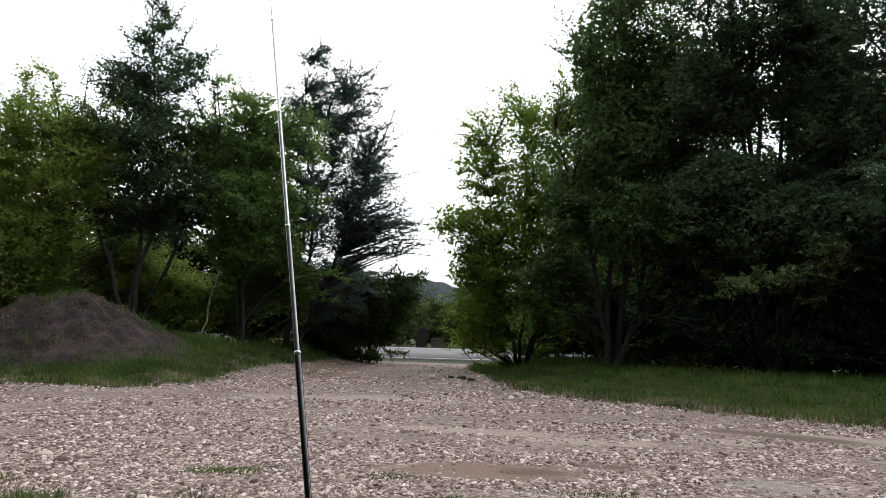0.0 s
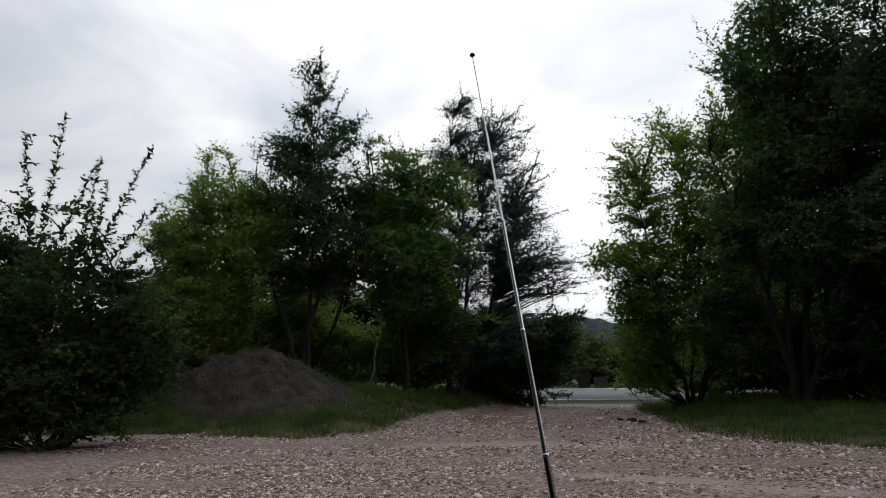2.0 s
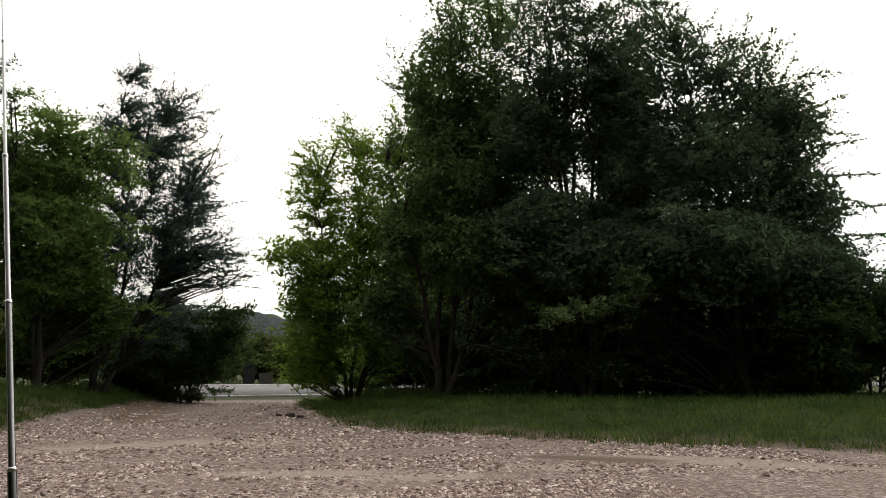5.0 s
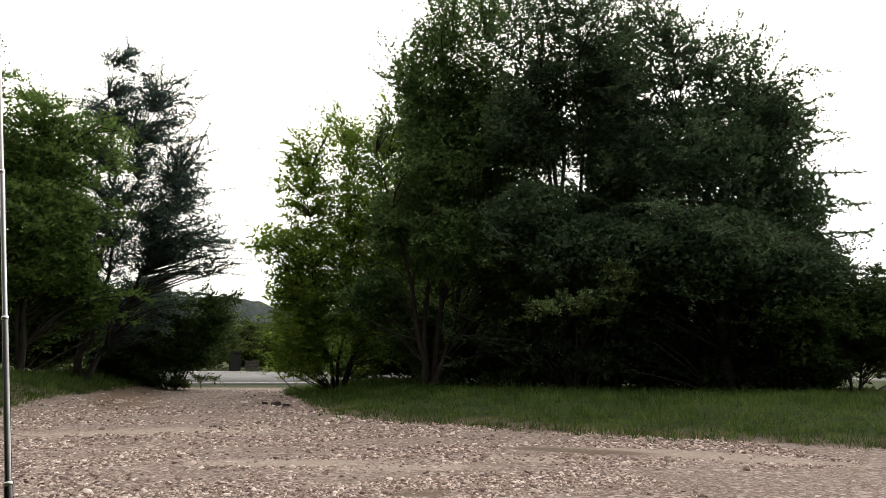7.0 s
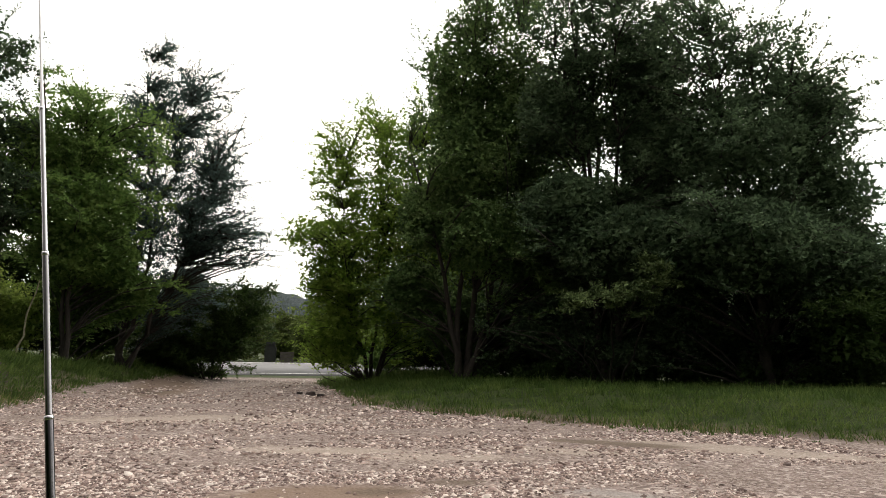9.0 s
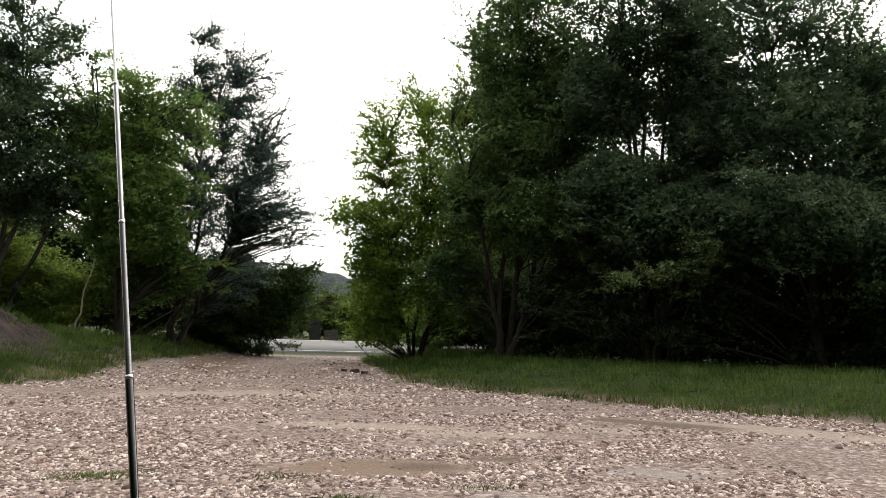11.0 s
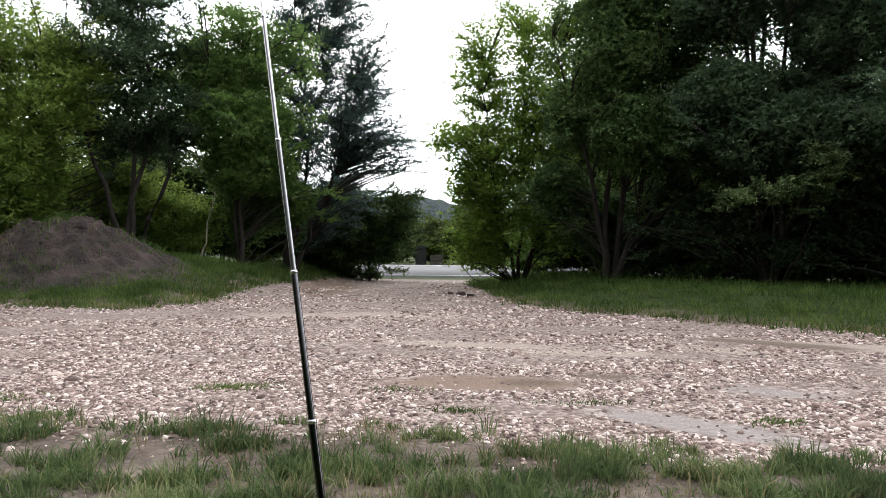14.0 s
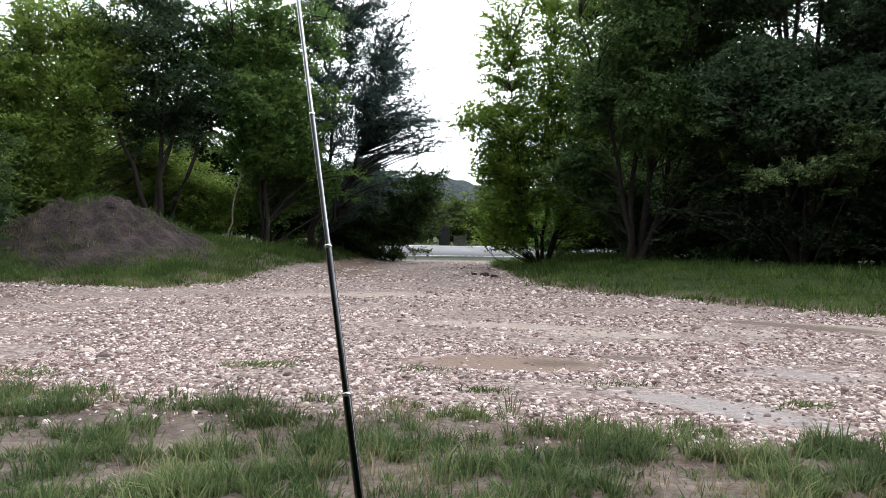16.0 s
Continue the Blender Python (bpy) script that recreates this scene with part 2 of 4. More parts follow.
def mesh_from(name, verts, faces, material, smooth=False):
    """A mesh from arrays of corners and equal-sized faces."""
    verts, faces = np.asarray(verts, np.float32), np.asarray(faces, np.int32)
    k = faces.shape[1]
    me = bpy.data.meshes.new(name)
    me.vertices.add(len(verts))
    me.vertices.foreach_set("co", verts.ravel())
    me.loops.add(faces.size)
    me.loops.foreach_set("vertex_index", faces.ravel())
    me.polygons.add(len(faces))
    me.polygons.foreach_set("loop_start", np.arange(0, faces.size, k, dtype=np.int32))
    if smooth:
        me.polygons.foreach_set("use_smooth", np.ones(len(faces), bool))
    me.update(calc_edges=True)
    me.validate()
    me.materials.append(material)
    return me


def part_mesh(name, me, parent, label=""):
    ob = new(name, me)
    ob.parent = parent
    if label:
        tagged(ob, label=label)
    return ob


def part(name, bm, material, parent, label=""):
    """Links a bmesh as one mesh object under a thing or a part."""
    me = bpy.data.meshes.new(name)
    bm.to_mesh(me)
    bm.free()
    me.materials.append(material)
    return part_mesh(name, me, parent, label)


def wavy(p, f, seed):
    """Smooth pseudo-noise in -1..1 at points p (n x 3)."""
    r = np.random.default_rng(seed)
    v = np.zeros(len(p))
    for i in range(7):
        d = r.normal(size=3)
        d /= np.linalg.norm(d)
        v += np.sin(p @ d * f * r.uniform(0.6, 1.9) + r.uniform(0, 6.28))
    return v / 4.0


def poly_distance(px, py, poly):
    """Signed distance to a polygon in plan: positive inside."""
    a = np.array(poly, float)
    b = np.roll(a, -1, 0)
    best = np.full(px.shape, 1e9)
    inside = np.zeros(px.shape, bool)
    for (x0, y0), (x1, y1) in zip(a, b):
        dx, dy = x1 - x0, y1 - y0
        t = np.clip(((px - x0) * dx + (py - y0) * dy) / (dx * dx + dy * dy), 0, 1)
        best = np.minimum(best, np.hypot(px - x0 - t * dx, py - y0 - t * dy))
        cross = (y0 > py) != (y1 > py)
        inside ^= cross & (px < dx * (py - y0) / (dy if dy else 1e-9) + x0)
    return np.where(inside, best, -best)


def smooth01(v):
    v = np.clip(v, 0, 1)
    return v * v * (3 - 2 * v)


# ---- plan of the ground ----
BANK_LEFT = [(-90, 24), (-40, 22), (-18, 20), (-14, 20.6), (-8.8, 18.7), (-6.9, 19.6), (-6.1, 24.2), (-5.0, 32), (-3.8, 41), (-9, 44.5), (-90, 64)]
BANK_RIGHT = [(1.4, 37), (1.9, 27), (2.3, 20.9), (3.2, 18.6), (4.7, 17.0), (5.9, 15.4), (8.0, 13.4), (11.2, 10.6), (20, 5), (40, -6), (80, -6), (80, 24), (14, 41), (2.5, 43.5)]
NEAR_TURF = [(-60, 16), (-12, 8.4), (-4.3, 6.5), (-3, 5.95), (-0.6, 6.0), (0.8, 5.4), (2.7, 5.05), (6, 4.0), (12, 1.6), (40, -12), (-60, -12)]
GRASS_LEFT = [(-90, 24), (-40, 22), (-18, 20), (-14, 20.6), (-8.8, 18.8), (-7.4, 20.4), (-7.2, 24.5), (-6.6, 32), (-5.6, 41), (-9, 44.5), (-90, 64)]
ROAD_SLOPE = -0.2


def road_near(x):
    return 46.4 + ROAD_SLOPE * x


def ground_height(x, y):
    x, y = np.asarray(x, float), np.asarray(y, float)
    left = poly_distance(x, y, BANK_LEFT)
    right = poly_distance(x, y, BANK_RIGHT)
    z = 1.05 * smooth01(left / 5.0) * smooth01((46 - y - 0.2 * x) / 10 + 0.3) + 0.50 * smooth01(right / 4.5)
    z = z + 0.35 * np.exp(-(((x + 11.5) / 4.5) ** 2) - ((y - 27.5) / 4.0) ** 2)
    z = z + 0.45 * smooth01((y - road_near(x)) / 11.0)
    near = np.exp(-(np.abs(x) / 45) ** 4) * np.exp(-(np.abs(y) / 60) ** 4)
    p = np.stack([x, y, 0 * x], -1).reshape(-1, 3)
    z = z + near * (0.018 * wavy(p, 1.3, 3) + 0.008 * wavy(p, 4.0, 4)).reshape(x.shape)
    hollow = np.exp(-((x - 0.5) / 1.3) ** 2 - ((y - 8.1) / 0.5) ** 2)
    return z - 0.03 * hollow


def blob(x, y, cx, cy, rx, ry, turn=0.0):
    c, s = math.cos(radians(turn)), math.sin(radians(turn))
    u, v = (x - cx) * c + (y - cy) * s, -(x - cx) * s + (y - cy) * c
    return np.clip(1.0 - 0.5 * np.sqrt((u / rx) ** 2 + (v / ry) ** 2), 0, 1)


def build_ground():
    far = [70, 110, 180, 320, 600, 1200, 3000]
    xs = np.array([-f for f in reversed(far)] + [-55, -45, -38, -33] + list(np.arange(-30, 30.01, 0.24)) + [33, 38, 45, 55] + far)
    ys = np.array([-3000, -1000, -300, -100, -40, -15, -6, -2, 0, 1] + list(np.arange(2, 46, 0.2)) + list(np.arange(46, 70, 1.5)) + [75, 90, 130, 200, 350, 700, 1500, 3000])
    X, Y = np.meshgrid(xs, ys)
    Z = ground_height(X, Y)
    nx, ny = len(xs), len(ys)
    idx = np.arange(nx * ny).reshape(ny, nx)
    faces = np.stack([idx[:-1, :-1], idx[:-1, 1:], idx[1:, 1:], idx[1:, :-1]], -1).reshape(-1, 4)
    me = mesh_from("ground", np.stack([X, Y, Z], -1).reshape(-1, 3), faces, YARD, True)
    left, right, turf = (poly_distance(X, Y, q) for q in (BANK_LEFT, BANK_RIGHT, NEAR_TURF))
    verge = np.minimum(Y - 41.5 + 0.2 * X, 4.0)
    beyond = np.maximum.reduce([verge, np.abs(X) - 34])
    bank = np.maximum.reduce([poly_distance(X, Y, GRASS_LEFT), right, beyond])
    fields = {
        "grassy": np.clip(0.5 + 0.45 * np.maximum(bank, turf - 0.1), 0, 1),
        # the 1.5 - Y term adds unseen dark green ground that darkens the rod's reflection
        "lush": np.clip(0.3 + 0.3 * (np.maximum(bank, 1.5 - Y) - 0.35), 0, 1),
        "sand": np.maximum(blob(X, Y, 0.45, 8.15, 1.15, 0.42, -3), 0.95 * blob(X, Y, -5.2, 32, 1.3, 8, 6)),
        "pale": np.maximum.reduce([blob(X, Y, 0.5, 11.5, 1.6, 0.35, -12), blob(X, Y, 2.1, 10.6, 1.3, 0.3, -10), blob(X, Y, 7.4, 10.6, 2.2, 0.5, -38),
                                   blob(X, Y, 4.4, 10.9, 1.2, 0.28, -25), blob(X, Y, -1.8, 17, 3.0, 1.0)]),
        "grey": np.maximum(blob(X, Y, 2.25, 6.05, 0.95, 0.32, -42), 0.7 * blob(X, Y, 3.6, 7.6, 1.0, 0.4, -30)),
        "rut": np.maximum.reduce([blob(X, Y, 1.05, 8.2, 0.42, 0.19, -6), blob(X, Y, 5.6, 11.6, 1.3, 0.35, -35), 0.9 * blob(X, Y, 2.1, 8.55, 0.45, 0.18, -5),
                                  0.8 * blob(X, Y, -5, 27, 0.9, 2.0)]),
    }
    for k, v in fields.items():
        at = me.attributes.new(k, "FLOAT", "POINT")
        at.data.foreach_set("value", v.astype(np.float32).ravel())
    return tagged(new("ground", me), "stony light-brown gravel yard with grassy banks", "ground", kind="structure")


ground = build_ground()


# ---- road ----
def build_road():
    xs = np.concatenate([np.arange(-160, -40, 10), np.arange(-40, 41, 2.0), np.arange(50, 161, 10)])
    tilt = np.clip(-xs * 0.006, -0.25, 0.6)

    def strip(offsets, name, material, lift):
        rows = []
        for o, z in offsets:
            rows.append(np.stack([xs + 0.2 * o, road_near(xs) + o, z + lift + tilt * (o / 11.5)], -1))
        v = np.concatenate(rows)
        k = len(xs)
        f = [[r * k + i, r * k + i + 1, (r + 1) * k + i + 1, (r + 1) * k + i] for r in range(len(rows) - 1) for i in range(k - 1)]
        return mesh_from(name, v, f, material)

    road = tagged(new("road", strip([(0, -0.1), (0.02, 0.06), (5.5, 0.35), (11.5, 0.60), (11.6, 0.2)], "road", ASPHALT, 0.03)),
                  "worn light grey asphalt road behind the trees", "road", kind="structure")
    part_mesh("edge_line", strip([(10.6, 0.575), (10.85, 0.583)], "edge_line", LINE_WHITE, 0.034), road, "white painted edge line")
    part_mesh("edge_line", strip([(0.5, 0.085), (0.65, 0.094)], "edge_line", LINE_WHITE, 0.034), road, "white painted edge line")


build_road()


# ---- far hills ----
def build_hill(name, dist, az0, az1, heights, seed, label):
    az = np.radians(np.linspace(az0, az1, 420))
    prof = np.interp(np.degrees(az), [a for a, _ in heights], [h for _, h in heights])
    rows = []
    for k, t in enumerate(np.linspace(0, 1, 14)):
        d = dist * (0.72 + 0.28 * t)
        p = np.stack([np.sin(az) * d, np.cos(az) * d, 0 * az], -1)
        z = prof * smooth01(t) + t * 2.6 * wavy(p, 0.09, seed) + 2.4 * wavy(p, 0.25, seed + 1) + 1.5 * wavy(p, 0.6, seed + 2)
        p[:, 2] = z - 1.0
        rows.append(p)
    n = len(az)
    f = [[r * n + i, r * n + i + 1, (r + 1) * n + i + 1, (r + 1) * n + i] for r in range(13) for i in range(n - 1)]
    me = mesh_from(name, np.concatenate(rows), f, HILL, True)
    return tagged(new(name, me), label, "hill", kind="structure")


# the blue of distance haze is mixed into the forest colour
HILL = plain_material("far_forest_hazed", (0.022, 0.040, 0.044), (0.064, 0.098, 0.102), 0.11, 0.95, 1.0, 6.0)
build_hill("backdrop", 900, -75, 75, [(-75, 50), (-30, 62), (-8, 74), (-3, 79), (-1.0, 76), (2, 66), (10, 60), (35, 50), (75, 35)], 21, "distant wooded hill ridge under a white sky")


# ---- trees ----
def tube(points, radii, sides=6):
    """A tapering tube along points: corners and faces."""
    points, radii = np.asarray(points, float), np.asarray(radii, float)
    d = np.gradient(points, axis=0)
    d /= np.linalg.norm(d, axis=1)[:, None] + 1e-9
    ref = np.where(np.abs(d[:, 2:3]) > 0.9, np.array([[1.0, 0, 0]]), np.array([[0, 0, 1.0]]))
    u = np.cross(d, ref)
    u /= np.linalg.norm(u, axis=1)[:, None]
    w = np.cross(d, u)
    a = np.linspace(0, 2 * np.pi, sides, endpoint=False)
    v = points[:, None] + radii[:, None, None] * (np.cos(a)[None, :, None] * u[:, None] + np.sin(a)[None, :, None] * w[:, None])
    n = len(points)
    i, j = np.meshgrid(np.arange(n - 1), np.arange(sides), indexing="ij")
    f = np.stack([i * sides + j, i * sides + (j + 1) % sides, (i + 1) * sides + (j + 1) % sides, (i + 1) * sides + j], -1).reshape(-1, 4)
    return v.reshape(-1, 3), f


class Pile:
    """Collects corners and faces of one mesh."""

    def __init__(self):
        self.v, self.f, self.n = [], [], 0

    def add(self, v, f):
        self.v.append(v)
        self.f.append(f + self.n)
        self.n += len(v)

    def mesh(self, name, material, smooth=False):
        return mesh_from(name, np.concatenate(self.v), np.concatenate(self.f), material, smooth)


def bent_line(a, b, r, bow, steps=7):
    t = np.linspace(0, 1, steps)[:, None]
    p = a + (b - a) * t
    off = r.normal(size=3) * np.linalg.norm(b - a) * bow
    p = p + np.sin(np.pi * t) * off
    return p + r.normal(size=p.shape) * np.linalg.norm(b - a) * 0.012 * (t > 0) * (t < 1)


def leaf_quads(c, length, width, axis, r, level=0.75):
    """Pointed leaves at c along axis, their blades turned to the sky by level."""
    n = len(c)
    face = r.normal(size=(n, 3)) * (1.15 - level) + np.array([0, 0, level])
    side = np.cross(axis, face)
    side /= np.linalg.norm(side, axis=1)[:, None] + 1e-9
    nrm = np.cross(axis, side)
    L, W = length[:, None], width[:, None]
    v = np.empty((n, 3, 3))
    v[:, 0] = c + axis * L
    v[:, 1] = c + side * W * 0.52 + nrm * W * 0.15 + axis * L * 0.12
    v[:, 2] = c - side * W * 0.52 + nrm * W * 0.15
    return v.reshape(-1, 3), np.arange(n * 3).reshape(n, 3)


def unit(v):
    return v / (np.linalg.norm(v, axis=-1, keepdims=True) + 1e-9)


def build_tree(name, label, base, stems, lobes, leaf, twigs, leaf_size, seed, per_twig=10, twig_len=0.95, gap=-0.9, up=0.22,
               trunk_r=0.16, bark=None, fill=0.5, group="", gap_scale=1.1, category="tree", shoots=(), spray=1.0, level=0.5, foot=0.12, grow=1.1, boughs=7.0):
    """A tree from its base point: stems (lean x, lean y, height), crown lobes (x, y, z, rx, ry, rz) relative to the base.
    Boughs run from the stems into the lobes and carry flat sprays of twigs with leaves; fill: shaded leaves deep in the crown;
    shoots: (x, y, z, way x, way z, length); foot: height below which no leaf grows."""
    r = np.random.default_rng(seed)
    bark = bark or BARK
    root = tagged(new(name), label, category, group)
    root.location = base
    lob = np.array(lobes, float)
    lob[:, 3:] *= grow
    leaf_size *= 1.32
    wood, leaves = Pile(), Pile()
    lines = []
    for sx, sy, h in stems:
        start = np.array([sx * 0.07 + r.normal() * trunk_r * 0.7, sy * 0.07 + r.normal() * trunk_r * 0.7, -0.25])
        line = bent_line(start, np.array([sx, sy, h]), r, 0.03, 10)
        rad = trunk_r * (1 - 0.88 * np.linspace(0, 1, 10) ** 0.8)
        rad[0] *= 1.35
        pile = Pile()
        pile.add(*tube(line, rad, 8))
        part_mesh("trunk", pile.mesh("trunk", bark, True), root)
        lines.append(line)
    nodes = np.concatenate(lines)

    # boughs into the lobes, the outer ones more often
    area = (lob[:, 3] * lob[:, 5]) ** 0.95
    nb = max(10, int(area.sum() * boughs))
    own = r.choice(len(lob), size=nb, p=area / area.sum())
    d = unit(r.normal(size=(nb, 3)) * np.array([1.0, 1.0, 0.9]) + np.array([0, 0, 0.12]))
    tip = lob[own, :3] + d * lob[own, 3:] * (r.uniform(0.05, 1.0, nb) ** 0.36)[:, None] * r.uniform(0.88, 1.28, nb)[:, None]
    tip = tip[tip[:, 2] > foot]
    nb = len(tip)
    curves = np.empty((nb, 8, 3))
    s = np.linspace(0, 1, 8)[:, None]
    for k in range(nb):
        e = tip[k]
        cost = np.linalg.norm((nodes - e) * np.array([1, 1, 0.8]), axis=1) + 3.0 * np.maximum(nodes[:, 2] - e[2] + 0.35 * np.hypot(*(nodes[:, :2] - e[:2]).T), 0)
        a = nodes[cost.argmin()]
        rise = np.array([0, 0, np.linalg.norm(e - a) * r.uniform(0.05, 0.22)])
        p = a + (e - a) * s + rise * np.sin(np.pi * s) + r.normal(size=3) * 0.07 * np.linalg.norm(e - a) * np.sin(np.pi * s)
        curves[k] = p
        thick = min(trunk_r * 0.42, 0.012 + 0.010 * np.linalg.norm(e - a))
        wood.add(*tube(p[[0, 2, 4, 6, 7]], np.linspace(thick, 0.006, 5), 3))
    # sprays: twigs leave the outer part of each bough to both sides
    n = int(twigs * 0.7)
    k = r.integers(nb, size=n)
    length = np.linalg.norm(curves[:, -1] - curves[:, 0], axis=1)
    back = np.minimum(2.3, length[k] * 0.85) / np.maximum(length[k], 0.1)
    t = 1 - back * r.uniform(0, 1, n) ** 1.25
    i = np.clip((t * 7).astype(int), 0, 6)
    f = (t * 7 - i)[:, None]
    c = curves[k, i] * (1 - f) + curves[k, i + 1] * f
    along = unit(curves[k, i + 1] - curves[k, i])
    flat = unit(np.cross(along, np.array([0, 0, 1.0]) + 0.25 * r.normal(size=(n, 3))))
    way = unit(along * 0.62 + flat * np.where(r.uniform(size=n) < 0.5, -0.85, 0.85)[:, None] + r.normal(size=(n, 3)) * 0.28 + np.array([0, 0, up]))
    tl = twig_len * r.uniform(0.45, 1.3, n) * (1.25 - 0.55 * t)
    keep = (wavy(c, gap_scale, seed + 1) + 0.6 * wavy(c, gap_scale * 2.6, seed + 2) > gap) & (c[:, 2] > foot)
    c, way, tl = c[keep], way[keep], tl[keep]

    def put_leaves(c, way, tl, per, size0, spread):
        n = len(c)
        t = (np.arange(per) + r.uniform(0.2, 1.0, (n, per))) / per
        pos = c[:, None] + way[:, None] * (tl[:, None] * t)[..., None] + r.normal(size=(n, per, 3)) * spread
        pos[..., 2] -= 0.16 * tl[:, None] * t ** 2
        ax = unit(way[:, None] * 0.7 + r.normal(size=pos.shape) * np.array([0.75, 0.75, 0.4]) - np.array([0, 0, 0.12]))
        size = (size0 * r.uniform(0.6, 1.3, (n, per)) * (1.1 - 0.35 * t)).ravel()
        ok = pos[..., 2].ravel() > foot * 0.5
        leaves.add(*leaf_quads(pos.reshape(-1, 3)[ok], size[ok], size[ok] * 0.68, ax.reshape(-1, 3)[ok], r, level))

    def put_twigs(c, way, tl, thick):
        side = unit(np.cross(way, r.normal(size=way.shape))) * thick
        a, b = c - way * 0.03, c + way * tl[:, None]
        b[:, 2] -= 0.16 * tl
        wood.add(np.stack([a - side, a + side, b + side * 0.3, b - side * 0.3], 1).reshape(-1, 3), np.arange(len(c) * 4).reshape(-1, 4))

    put_leaves(c, way, tl, per_twig, leaf_size, 0.03)
    put_twigs(c[::2], way[::2], tl[::2], 0.006)
    nf = int(area.sum() * 1150 * fill)
    if nf:
        heavy = area * np.clip(1.5 - 1.35 * lob[:, 2] / lob[:, 2].max(), 0.16, 1.2)
        pick = r.choice(len(lob), size=nf, p=heavy / heavy.sum())
        d = unit(r.normal(size=(nf, 3))) * (r.uniform(0, 1, nf) ** 0.42 * 0.72)[:, None]
        fc = lob[pick, :3] + d * lob[pick, 3:]
        fc = fc[wavy(fc, gap_scale, seed + 1) + 0.6 * wavy(fc, gap_scale * 2.6, seed + 2) > gap]
        put_leaves(fc, unit(r.normal(size=fc.shape)), np.full(len(fc), 0.01), 1, leaf_size * 1.6, 0.02)
    # leading shoots at the ends of the outer boughs
    ends = r.uniform(size=nb) < 0.7 * spray * min(1.0, 9.0 / boughs)
    lead = unit(curves[ends, -1] - curves[ends, -3])
    lead = unit(lead + np.array([0, 0, 0.35]) + r.normal(size=lead.shape) * 0.25)
    ll = r.uniform(0.4, 1.75, len(lead)) * twig_len / 0.95
    put_leaves(curves[ends, -1], lead, ll, 17, leaf_size * 0.85, 0.05)
    put_twigs(curves[ends, -1], lead, ll, 0.006)
    for x, y, z, wx, wz, length in shoots:
        w = np.array([wx, 0.05 * r.normal(), wz])
        w /= np.linalg.norm(w)
        a = np.array([x, y, z])
        k = int(length * 30)
        s = np.linspace(-0.25 * length, length, k)
        p = a + w * s[:, None] + np.array([0, 0, -0.03]) * s[:, None] ** 2
        ax = unit(r.normal(size=(k, 3)) * np.array([1, 1, 0.5]) + w * 0.5)
        size = leaf_size * 1.6 * r.uniform(0.7, 1.2, k) * (1.15 - 0.6 * np.clip(s / length, 0, 1))
        leaves.add(*leaf_quads(p, size, size * 0.46, ax, r, 0.4))
        wood.add(*tube(p[:: max(1, k // 7)], np.linspace(0.016, 0.004, len(p[:: max(1, k // 7)])), 4))
        sp = p[k // 4::5]
        sway = unit(w * 0.8 + r.normal(size=sp.shape) * 0.55)
        put_leaves(sp, sway, np.full(len(sp), 0.3), 6, leaf_size, 0.02)
        put_twigs(sp, sway, np.full(len(sp), 0.3), 0.004)
    part_mesh("crown", leaves.mesh("crown", leaf), root)
    tagged(part_mesh("branchwork", wood.mesh("branchwork", bark, False), root), kind="stuff")
    return root


def at(az, dist):
    x, y = dist * math.sin(radians(az)), dist * math.cos(radians(az))
    return (x, y, float(ground_height(x, y)))


